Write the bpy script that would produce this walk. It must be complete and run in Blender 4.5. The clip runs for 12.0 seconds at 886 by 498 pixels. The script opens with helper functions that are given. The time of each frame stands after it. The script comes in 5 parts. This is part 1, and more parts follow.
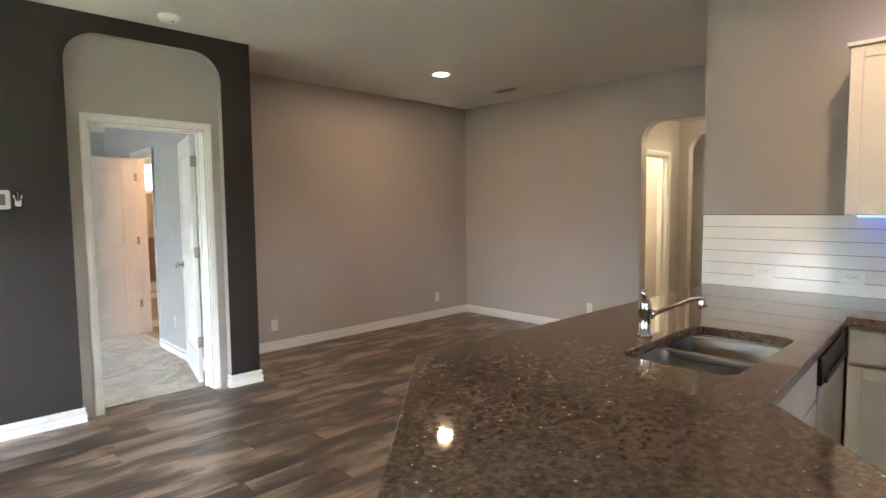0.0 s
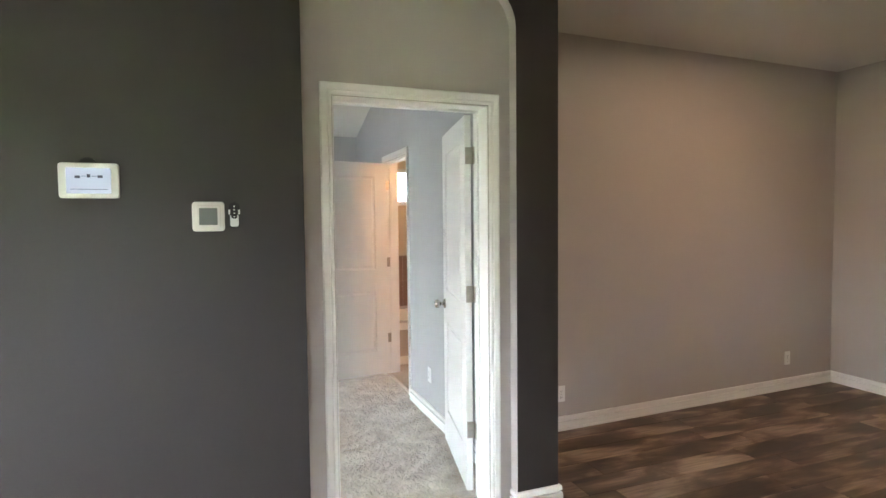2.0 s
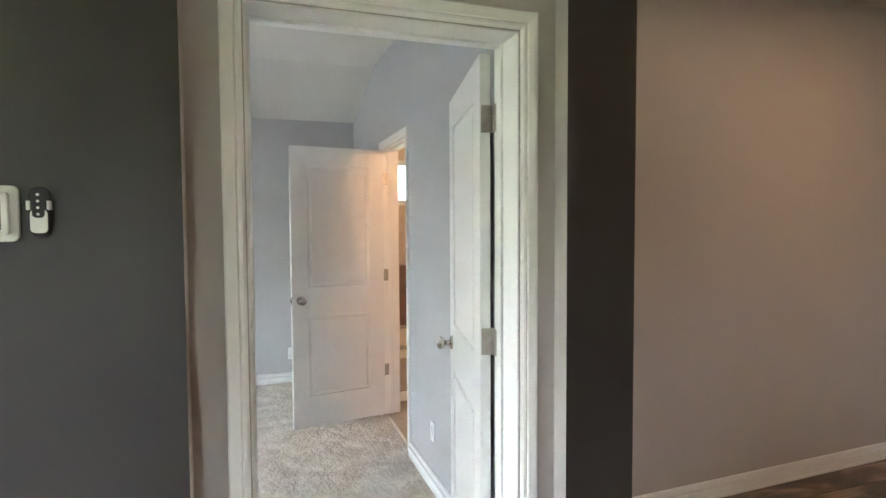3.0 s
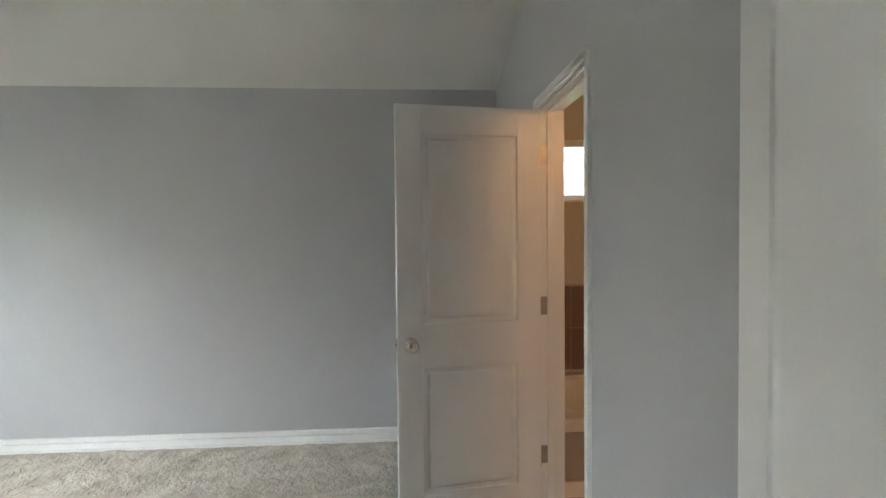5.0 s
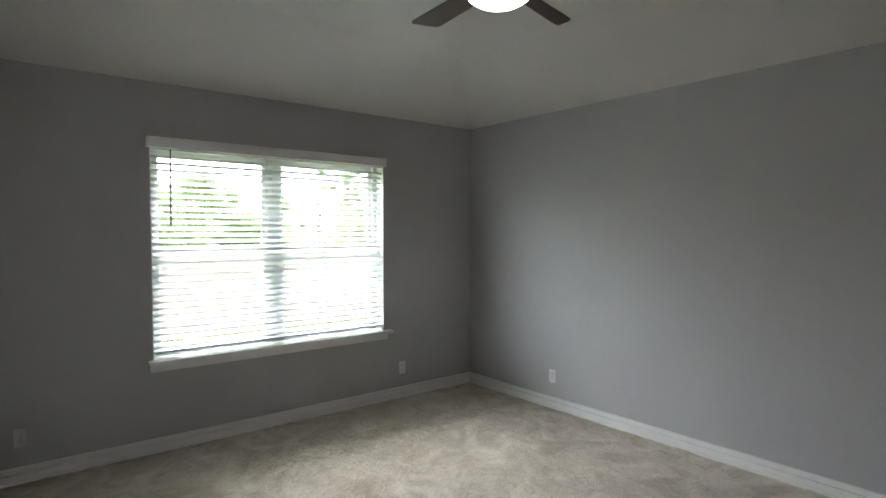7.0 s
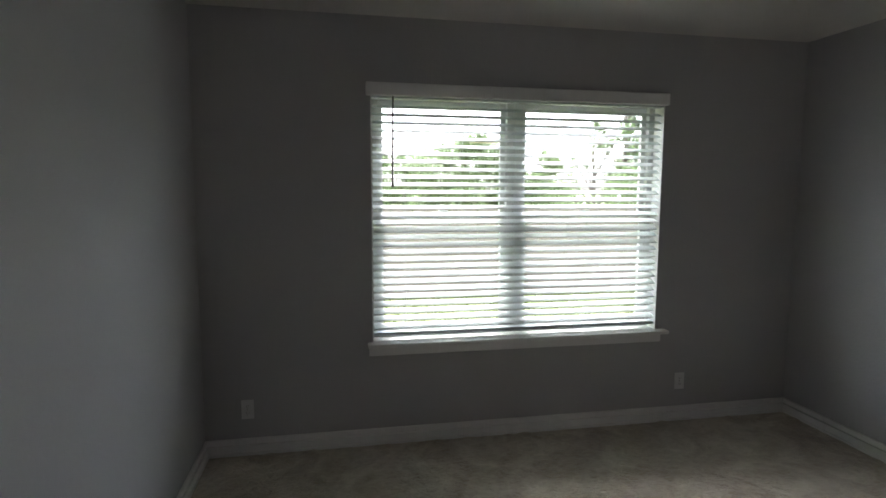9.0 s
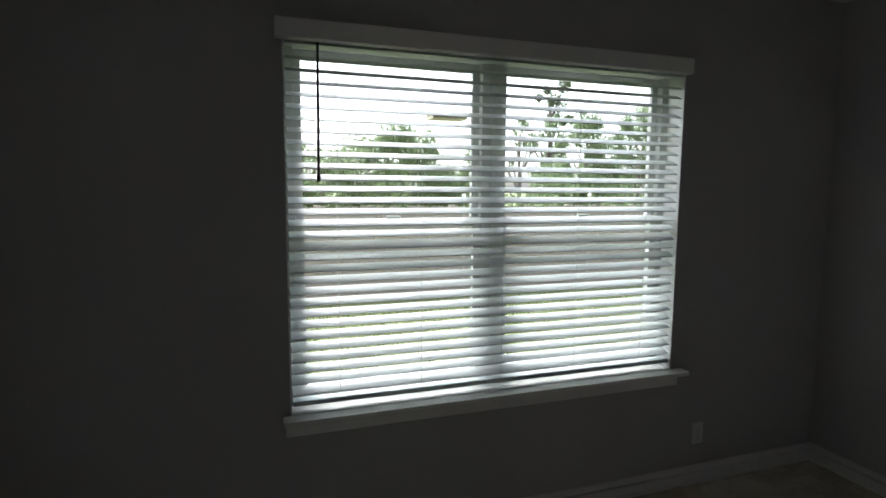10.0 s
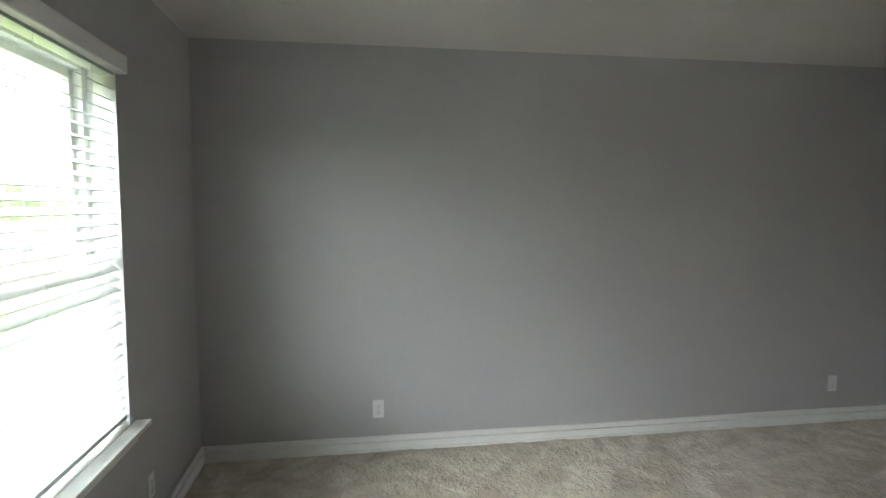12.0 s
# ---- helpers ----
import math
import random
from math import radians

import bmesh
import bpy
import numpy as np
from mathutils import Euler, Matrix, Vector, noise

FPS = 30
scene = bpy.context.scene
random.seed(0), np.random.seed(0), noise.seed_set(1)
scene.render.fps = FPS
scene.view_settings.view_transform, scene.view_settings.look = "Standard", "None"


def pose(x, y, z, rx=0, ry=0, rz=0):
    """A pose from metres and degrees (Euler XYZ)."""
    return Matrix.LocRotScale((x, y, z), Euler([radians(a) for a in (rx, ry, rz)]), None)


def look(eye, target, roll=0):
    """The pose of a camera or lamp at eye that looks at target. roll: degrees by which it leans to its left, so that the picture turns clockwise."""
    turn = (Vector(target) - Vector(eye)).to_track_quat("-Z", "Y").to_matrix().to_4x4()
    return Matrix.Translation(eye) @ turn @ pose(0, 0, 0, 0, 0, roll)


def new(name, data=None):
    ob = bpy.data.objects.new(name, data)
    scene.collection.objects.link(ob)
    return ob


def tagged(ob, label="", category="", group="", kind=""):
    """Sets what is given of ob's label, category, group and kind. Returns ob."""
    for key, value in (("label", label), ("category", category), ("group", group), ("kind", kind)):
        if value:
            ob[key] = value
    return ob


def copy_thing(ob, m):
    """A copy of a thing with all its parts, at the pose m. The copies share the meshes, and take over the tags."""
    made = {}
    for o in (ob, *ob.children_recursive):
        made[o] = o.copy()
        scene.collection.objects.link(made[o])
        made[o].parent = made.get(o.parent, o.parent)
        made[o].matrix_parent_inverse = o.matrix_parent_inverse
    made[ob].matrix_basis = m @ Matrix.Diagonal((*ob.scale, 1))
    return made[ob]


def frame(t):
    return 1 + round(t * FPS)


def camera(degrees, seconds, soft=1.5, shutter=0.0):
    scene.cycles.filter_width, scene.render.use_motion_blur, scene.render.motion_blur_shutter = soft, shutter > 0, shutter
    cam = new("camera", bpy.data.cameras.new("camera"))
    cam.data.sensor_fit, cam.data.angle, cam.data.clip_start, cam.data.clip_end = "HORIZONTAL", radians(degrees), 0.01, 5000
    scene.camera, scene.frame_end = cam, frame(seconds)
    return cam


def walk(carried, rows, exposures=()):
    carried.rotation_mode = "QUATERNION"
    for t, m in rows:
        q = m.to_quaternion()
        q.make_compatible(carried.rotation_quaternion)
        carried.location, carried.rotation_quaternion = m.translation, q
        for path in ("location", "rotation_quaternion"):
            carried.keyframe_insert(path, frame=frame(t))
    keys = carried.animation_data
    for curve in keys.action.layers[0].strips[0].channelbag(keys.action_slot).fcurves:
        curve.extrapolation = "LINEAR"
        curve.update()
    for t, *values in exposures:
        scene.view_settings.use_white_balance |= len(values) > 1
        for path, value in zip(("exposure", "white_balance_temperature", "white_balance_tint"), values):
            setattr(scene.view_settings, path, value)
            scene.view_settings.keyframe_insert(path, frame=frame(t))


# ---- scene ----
cam = camera(77.0, 12.0)
PATH = [
    (0, (0.064, 0.238, 1.429), (1.435, 1.687, 1.283), -0.6),
    (0.5, (0.132, 0.595, 1.422), (1.226, 2.265, 1.295), -0.6),
    (1, (0.161, 1.082, 1.455), (1.044, 2.874, 1.35), -0.7),
    (1.5, (0.285, 1.631, 1.499), (1.043, 3.479, 1.394), -0.5),
    (2, (0.526, 2.171, 1.483), (1.236, 4.038, 1.382), -0.6),
    (2.5, (0.756, 2.678, 1.489), (1.427, 4.56, 1.388), -0.5),
    (4.3, (1.311, 4.373, 1.464), (1.826, 6.305, 1.395), -0.3),
    (4.5, (1.307, 4.499, 1.469), (1.765, 6.444, 1.394), -0.4),
    (5, (1.267, 4.707, 1.446), (1.404, 6.702, 1.392), -0.5),
    (5.5, (1.188, 4.841, 1.446), (0.897, 6.819, 1.392), -0.3),
    (6, (1.102, 4.871, 1.452), (0.431, 6.754, 1.393), -0.2),
    (6.5, (1.095, 4.944, 1.458), (0.003, 6.619, 1.395), -0.6),
    (7, (1.156, 5.01, 1.475), (-0.402, 6.263, 1.409), -0.0),
    (7.5, (1.159, 5.043, 1.431), (-0.655, 5.883, 1.378), -0.2),
    (7.7, (1.135, 5.047, 1.438), (-0.733, 5.757, 1.368), -0.1),
    (9.3, (-0.033, 5.681, 1.508), (-1.987, 6.049, 1.289), 0.2),
    (9.5, (-0.248, 5.682, 1.5), (-2.194, 6.094, 1.292), 0.1),
    (10, (-0.794, 5.69, 1.499), (-2.671, 6.346, 1.277), 0.4),
    (10.5, (-1.263, 5.764, 1.481), (-2.929, 6.848, 1.259), 0.6),
    (11, (-1.697, 5.653, 1.488), (-2.827, 7.292, 1.289), 0.7),
    (11.5, (-1.934, 5.463, 1.429), (-2.31, 7.424, 1.303), 0.2),
    (12, (-2.029, 5.239, 1.502), (-1.726, 7.211, 1.353), 0.0),
]
EXPOSURES = [(0.0, 6.75, 5950, 10), (1.0, 6.75, 5950, 10), (2.0, 6.7, 5950, 10), (2.5, 6.7, 5950, 10), (4.5, 5.55, 6100, 8), (5.5, 5.6, 6500, 9),
             (6.5, 4.95, 6300, 10), (7.5, 4.25, 6350, 11), (9.5, 3.1, 6350, 12), (10.0, 2.6, 6250, 11), (10.5, 2.3, 6200, 10), (11.0, 2.1, 6250, 10),
             (11.5, 3.15, 6300, 10), (12.0, 4.65, 6450, 8)]
walk(cam, [(t, look(eye, aim, roll)) for t, eye, aim, roll in PATH], EXPOSURES)

# ---- world and sun ----
SKY = 0.15
world = bpy.data.worlds.new("overcast_sky")
scene.world = world
world.use_nodes = True
wn = world.node_tree
wn.nodes.clear()
w_out = wn.nodes.new("ShaderNodeOutputWorld")
w_bg = wn.nodes.new("ShaderNodeBackground")
w_sky = wn.nodes.new("ShaderNodeTexSky")
w_sky.sky_type = "NISHITA"
w_sky.sun_disc = False
w_sky.sun_elevation = radians(64)
w_sky.sun_rotation = radians(249)
w_sky.air_density, w_sky.dust_density, w_sky.ozone_density = 1.0, 4.0, 1.0
w_grey = wn.nodes.new("ShaderNodeRGBToBW")
w_mix = wn.nodes.new("ShaderNodeMix")
w_mix.data_type = "RGBA"
w_mix.inputs[0].default_value = 0.70
wn.links.new(w_sky.outputs[0], w_grey.inputs[0])
wn.links.new(w_sky.outputs[0], w_mix.inputs[6])
wn.links.new(w_grey.outputs[0], w_mix.inputs[7])
wn.links.new(w_mix.outputs[2], w_bg.inputs[0])
w_bg.inputs[1].default_value = SKY
wn.links.new(w_bg.outputs[0], w_out.inputs[0])

sun_data = bpy.data.lights.new("sun", "SUN")
sun_data.energy, sun_data.angle, sun_data.color = 0.5, radians(75), (1.0, 0.96, 0.9)
sun = new("sun", sun_data)
sun.matrix_world = look((-9.82, 0.23, 21.57), (0, 4, 0))


# ---- materials ----
def material(name, color, rough=0.5, metal=0.0, vary=0.06, scale=3.0, bump=0.0, bump_scale=150.0,
             fine=0.0, fine_scale=600.0, coat=0.0, stretch=(1, 1, 1), second=None, emit=0.0, island=False, spec=0.5):
    m = bpy.data.materials.new(name)
    m.use_nodes = True
    nt = m.node_tree
    b = nt.nodes["Principled BSDF"]
    b.inputs["Roughness"].default_value = rough
    b.inputs["Metallic"].default_value = metal
    b.inputs["Coat Weight"].default_value = coat
    b.inputs["Coat Roughness"].default_value = 0.06
    b.inputs["Specular IOR Level"].default_value = spec
    tc = nt.nodes.new("ShaderNodeTexCoord")
    mp = nt.nodes.new("ShaderNodeMapping")
    mp.inputs["Scale"].default_value = stretch
    nt.links.new(tc.outputs["Object"], mp.inputs[0])
    n1 = nt.nodes.new("ShaderNodeTexNoise")
    n1.inputs["Scale"].default_value = scale
    n1.inputs["Detail"].default_value = 6
    nt.links.new(mp.outputs[0], n1.inputs["Vector"])
    mix = nt.nodes.new("ShaderNodeMix")
    mix.data_type = "RGBA"
    other = second or [max(0, c * (1 - 2 * vary)) for c in color]
    mix.inputs[6].default_value = (*color, 1)
    mix.inputs[7].default_value = (*other, 1)
    nt.links.new(n1.outputs["Fac"], mix.inputs[0])
    last = mix.outputs[2]
    if island:
        g = nt.nodes.new("ShaderNodeNewGeometry")
        hv = nt.nodes.new("ShaderNodeHueSaturation")
        mr = nt.nodes.new("ShaderNodeMapRange")
        mr.inputs[3].default_value, mr.inputs[4].default_value = 0.6, 1.35
        nt.links.new(g.outputs["Random Per Island"], mr.inputs[0])
        nt.links.new(mr.outputs[0], hv.inputs["Value"])
        nt.links.new(last, hv.inputs["Color"])
        last = hv.outputs[0]
    nt.links.new(last, b.inputs["Base Color"])
    rr = nt.nodes.new("ShaderNodeMapRange")
    rr.inputs[3].default_value, rr.inputs[4].default_value = max(0.02, rough * 0.88), min(1, rough * 1.12)
    nt.links.new(n1.outputs["Fac"], rr.inputs[0])
    nt.links.new(rr.outputs[0], b.inputs["Roughness"])
    if bump:
        n2 = nt.nodes.new("ShaderNodeTexNoise")
        n2.inputs["Scale"].default_value = bump_scale
        n2.inputs["Detail"].default_value = 3
        nt.links.new(mp.outputs[0], n2.inputs["Vector"])
        bp = nt.nodes.new("ShaderNodeBump")
        bp.inputs["Strength"].default_value = bump
        bp.inputs["Distance"].default_value = 0.004
        nt.links.new(n2.outputs["Fac"], bp.inputs["Height"])
        nt.links.new(bp.outputs[0], b.inputs["Normal"])
        if fine:
            n3 = nt.nodes.new("ShaderNodeTexNoise")
            n3.inputs["Scale"].default_value = fine_scale
            nt.links.new(mp.outputs[0], n3.inputs["Vector"])
            b2 = nt.nodes.new("ShaderNodeBump")
            b2.inputs["Strength"].default_value = fine
            b2.inputs["Distance"].default_value = 0.002
            nt.links.new(n3.outputs["Fac"], b2.inputs["Height"])
            nt.links.new(bp.outputs[0], b2.inputs["Normal"])
            nt.links.new(b2.outputs[0], b.inputs["Normal"])
    if emit:
        b.inputs["Emission Color"].default_value = (*color, 1)
        b.inputs["Emission Strength"].default_value = emit
    return m


def plank_material():
    m = bpy.data.materials.new("weathered_plank")
    m.use_nodes = True
    nt = m.node_tree
    b = nt.nodes["Principled BSDF"]
    tc = nt.nodes.new("ShaderNodeTexCoord")
    oi = nt.nodes.new("ShaderNodeObjectInfo")
    sh = nt.nodes.new("ShaderNodeVectorMath")
    sh.operation = "MULTIPLY_ADD"
    sh.inputs[1].default_value = (1, 1, 1)
    cx = nt.nodes.new("ShaderNodeCombineXYZ")
    ml = nt.nodes.new("ShaderNodeMath")
    ml.operation = "MULTIPLY"
    ml.inputs[1].default_value = 37.0
    nt.links.new(oi.outputs["Random"], ml.inputs[0])
    nt.links.new(ml.outputs[0], cx.inputs[0])
    nt.links.new(ml.outputs[0], cx.inputs[1])
    nt.links.new(tc.outputs["Object"], sh.inputs[0])
    nt.links.new(cx.outputs[0], sh.inputs[2])

    def noise_at(stretch, scale, detail, dist=0.0):
        mp = nt.nodes.new("ShaderNodeMapping")
        mp.inputs["Scale"].default_value = stretch
        nt.links.new(sh.outputs[0], mp.inputs[0])
        n = nt.nodes.new("ShaderNodeTexNoise")
        n.inputs["Scale"].default_value = scale
        n.inputs["Detail"].default_value = detail
        n.inputs["Distortion"].default_value = dist
        nt.links.new(mp.outputs[0], n.inputs["Vector"])
        return n
    cloud = noise_at((0.8, 2.1, 1), 2.5, 6, 0.45)
    grain = noise_at((0.8, 16, 1), 4.5, 9, 0.6)
    ramp = nt.nodes.new("ShaderNodeValToRGB")
    e = ramp.color_ramp.elements
    e[0].position, e[0].color = 0.39, (0.044, 0.026, 0.0175, 1)
    e[1].position, e[1].color = 0.61, (0.285, 0.212, 0.148, 1)
    mid = ramp.color_ramp.elements.new(0.5)
    mid.color = (0.110, 0.068, 0.045, 1)
    nt.links.new(cloud.outputs["Fac"], ramp.inputs[0])
    g2 = nt.nodes.new("ShaderNodeMapRange")
    g2.inputs[1].default_value, g2.inputs[2].default_value = 0.3, 0.7
    g2.inputs[3].default_value, g2.inputs[4].default_value = 0.64, 1.30
    nt.links.new(grain.outputs["Fac"], g2.inputs[0])
    o2 = nt.nodes.new("ShaderNodeMapRange")
    o2.inputs[3].default_value, o2.inputs[4].default_value = 0.72, 1.25
    nt.links.new(oi.outputs["Random"], o2.inputs[0])
    pm = nt.nodes.new("ShaderNodeMath")
    pm.operation = "MULTIPLY"
    nt.links.new(g2.outputs[0], pm.inputs[0])
    nt.links.new(o2.outputs[0], pm.inputs[1])
    hs = nt.nodes.new("ShaderNodeHueSaturation")
    nt.links.new(ramp.outputs[0], hs.inputs["Color"])
    nt.links.new(pm.outputs[0], hs.inputs["Value"])
    sat = nt.nodes.new("ShaderNodeMapRange")
    sat.inputs[3].default_value, sat.inputs[4].default_value = 1.2, 0.95
    nt.links.new(o2.outputs[0], sat.inputs[0])
    nt.links.new(sat.outputs[0], hs.inputs["Saturation"])
    nt.links.new(hs.outputs[0], b.inputs["Base Color"])
    r = nt.nodes.new("ShaderNodeMapRange")
    r.inputs[3].default_value, r.inputs[4].default_value = 0.27, 0.42
    nt.links.new(grain.outputs["Fac"], r.inputs[0])
    nt.links.new(r.outputs[0], b.inputs["Roughness"])
    bp = nt.nodes.new("ShaderNodeBump")
    bp.inputs["Strength"].default_value = 0.25
    bp.inputs["Distance"].default_value = 0.002
    nt.links.new(grain.outputs["Fac"], bp.inputs["Height"])
    nt.links.new(bp.outputs[0], b.inputs["Normal"])
    return m


def granite_material():
    m = bpy.data.materials.new("brown_granite")
    m.use_nodes = True
    nt = m.node_tree
    b = nt.nodes["Principled BSDF"]
    tc = nt.nodes.new("ShaderNodeTexCoord")
    v = nt.nodes.new("ShaderNodeTexVoronoi")
    v.inputs["Scale"].default_value = 80
    v.inputs["Randomness"].default_value = 1
    n = nt.nodes.new("ShaderNodeTexNoise")
    n.inputs["Scale"].default_value = 62
    n.inputs["Detail"].default_value = 7
    big = nt.nodes.new("ShaderNodeTexNoise")
    big.inputs["Scale"].default_value = 5
    for t in (v, n, big):
        nt.links.new(tc.outputs["Object"], t.inputs["Vector"])
    sep = nt.nodes.new("ShaderNodeSeparateColor")
    nt.links.new(v.outputs["Color"], sep.inputs[0])
    add = nt.nodes.new("ShaderNodeMath")
    add.operation = "MULTIPLY_ADD"
    add.inputs[1].default_value = 0.28
    nt.links.new(sep.outputs[0], add.inputs[0])
    half = nt.nodes.new("ShaderNodeMath")
    half.operation = "MULTIPLY"
    half.inputs[1].default_value = 0.72
    nt.links.new(n.outputs["Fac"], half.inputs[0])
    nt.links.new(half.outputs[0], add.inputs[2])
    ramp = nt.nodes.new("ShaderNodeValToRGB")
    e = ramp.color_ramp.elements
    e[0].position, e[0].color = 0.30, (0.082, 0.052, 0.037, 1)
    e[1].position, e[1].color = 0.74, (0.215, 0.165, 0.128, 1)
    for p, c in ((0.42, (0.112, 0.072, 0.050, 1)), (0.52, (0.138, 0.091, 0.064, 1)), (0.62, (0.168, 0.119, 0.085, 1))):
        ramp.color_ramp.elements.new(p).color = c
    nt.links.new(add.outputs[0], ramp.inputs[0])
    mx = nt.nodes.new("ShaderNodeMix")
    mx.data_type = "RGBA"
    mx.blend_type = "MULTIPLY"
    mx.inputs[0].default_value = 0.3
    mr = nt.nodes.new("ShaderNodeMapRange")
    mr.inputs[3].default_value, mr.inputs[4].default_value = 0.1, 0.95
    nt.links.new(big.outputs["Fac"], mr.inputs[0])
    nt.links.new(ramp.outputs[0], mx.inputs[6])
    nt.links.new(mr.outputs[0], mx.inputs[7])
    fleck = nt.nodes.new("ShaderNodeTexVoronoi")
    fleck.inputs["Scale"].default_value = 26
    nt.links.new(tc.outputs["Object"], fleck.inputs["Vector"])
    near = nt.nodes.new("ShaderNodeMath")
    near.operation = "LESS_THAN"
    near.inputs[1].default_value = 0.10
    nt.links.new(fleck.outputs["Distance"], near.inputs[0])
    pick = nt.nodes.new("ShaderNodeSeparateColor")
    nt.links.new(fleck.outputs["Color"], pick.inputs[0])
    few = nt.nodes.new("ShaderNodeMath")
    few.operation = "GREATER_THAN"
    few.inputs[1].default_value = 0.6
    nt.links.new(pick.outputs[0], few.inputs[0])
    both = nt.nodes.new("ShaderNodeMath")
    both.operation = "MULTIPLY"
    nt.links.new(near.outputs[0], both.inputs[0])
    nt.links.new(few.outputs[0], both.inputs[1])
    fm = nt.nodes.new("ShaderNodeMix")
    fm.data_type = "RGBA"
    fm.inputs[7].default_value = (0.52, 0.46, 0.40, 1)
    nt.links.new(both.outputs[0], fm.inputs[0])
    nt.links.new(mx.outputs[2], fm.inputs[6])
    nt.links.new(fm.outputs[2], b.inputs["Base Color"])
    b.inputs["Roughness"].default_value = 0.05
    return m


def carpet_material():
    m = bpy.data.materials.new("beige_carpet")
    m.use_nodes = True
    nt = m.node_tree
    b = nt.nodes["Principled BSDF"]
    tc = nt.nodes.new("ShaderNodeTexCoord")

    def n(scale, detail, dist=0.0):
        t = nt.nodes.new("ShaderNodeTexNoise")
        t.inputs["Scale"].default_value = scale
        t.inputs["Detail"].default_value = detail
        t.inputs["Distortion"].default_value = dist
        nt.links.new((lay if detail == 5 else tc).outputs[0 if detail == 5 else "Object"], t.inputs["Vector"])
        return t
    lay = nt.nodes.new("ShaderNodeMapping")
    lay.inputs["Rotation"].default_value = (0, 0, radians(35))
    lay.inputs["Scale"].default_value = (1.2, 0.85, 1)
    nt.links.new(tc.outputs["Object"], lay.inputs[0])
    marks, tuft, fibre = n(2.9, 4, 1.8), n(30, 5, 0.8), n(240, 3)
    ramp = nt.nodes.new("ShaderNodeValToRGB")
    e = ramp.color_ramp.elements
    e[0].position, e[0].color = 0.44, (0.41, 0.345, 0.276, 1)
    e[1].position, e[1].color = 0.73, (0.68, 0.615, 0.525, 1)
    ad = nt.nodes.new("ShaderNodeMath")
    ad.operation = "MULTIPLY_ADD"
    ad.inputs[1].default_value = 0.68
    a2 = nt.nodes.new("ShaderNodeMath")
    a2.operation = "MULTIPLY_ADD"
    a2.inputs[1].default_value = 0.3
    nt.links.new(marks.outputs["Fac"], ad.inputs[0])
    f3 = nt.nodes.new("ShaderNodeMath")
    f3.operation = "MULTIPLY"
    f3.inputs[1].default_value = 0.18
    nt.links.new(fibre.outputs["Fac"], f3.inputs[0])
    nt.links.new(tuft.outputs["Fac"], a2.inputs[0])
    nt.links.new(f3.outputs[0], a2.inputs[2])
    nt.links.new(a2.outputs[0], ad.inputs[2])
    nt.links.new(ad.outputs[0], ramp.inputs[0])
    nt.links.new(ramp.outputs[0], b.inputs["Base Color"])
    b.inputs["Roughness"].default_value = 1.0
    b.inputs["Specular IOR Level"].default_value = 0.1
    b.inputs["Sheen Weight"].default_value = 0.3
    b1 = nt.nodes.new("ShaderNodeBump")
    b1.inputs["Strength"].default_value = 0.9
    b1.inputs["Distance"].default_value = 0.03
    nt.links.new(tuft.outputs["Fac"], b1.inputs["Height"])
    b2 = nt.nodes.new("ShaderNodeBump")
    b2.inputs["Strength"].default_value = 0.8
    b2.inputs["Distance"].default_value = 0.004
    nt.links.new(fibre.outputs["Fac"], b2.inputs["Height"])
    nt.links.new(b1.outputs[0], b2.inputs["Normal"])
    nt.links.new(b2.outputs[0], b.inputs["Normal"])
    return m


def glass_material(name, color=(0.97, 0.99, 0.98)):
    m = bpy.data.materials.new(name)
    m.use_nodes = True
    nt = m.node_tree
    nt.nodes.clear()
    out = nt.nodes.new("ShaderNodeOutputMaterial")
    tr = nt.nodes.new("ShaderNodeBsdfTransparent")
    tr.inputs[0].default_value = (*color, 1)
    gl = nt.nodes.new("ShaderNodeBsdfGlossy")
    gl.inputs["Roughness"].default_value = 0.01
    fr = nt.nodes.new("ShaderNodeLayerWeight")
    pw = nt.nodes.new("ShaderNodeMath")
    pw.operation = "POWER"
    pw.inputs[1].default_value = 5.0
    ma = nt.nodes.new("ShaderNodeMath")
    ma.operation = "MULTIPLY_ADD"
    ma.inputs[1].default_value, ma.inputs[2].default_value = 0.9, 0.03
    mx = nt.nodes.new("ShaderNodeMixShader")
    fr.inputs["Blend"].default_value = 0.5
    nt.links.new(fr.outputs["Facing"], pw.inputs[0])
    nt.links.new(pw.outputs[0], ma.inputs[0])
    nt.links.new(ma.outputs[0], mx.inputs[0])
    nt.links.new(tr.outputs[0], mx.inputs[1])
    nt.links.new(gl.outputs[0], mx.inputs[2])
    nt.links.new(mx.outputs[0], out.inputs[0])
    return m


def leaf_material(name, c1, c2):
    m = material(name, c1, 0.6, second=c2, scale=0.8, island=True)
    nt = m.node_tree
    b = nt.nodes["Principled BSDF"]
    tl = nt.nodes.new("ShaderNodeBsdfTranslucent")
    nt.links.new(b.inputs["Base Color"].links[0].from_socket, tl.inputs[0])
    mx = nt.nodes.new("ShaderNodeMixShader")
    mx.inputs[0].default_value = 0.45
    nt.links.new(b.outputs[0], mx.inputs[1])
    nt.links.new(tl.outputs[0], mx.inputs[2])
    nt.links.new(mx.outputs[0], nt.nodes["Material Output"].inputs[0])
    return m


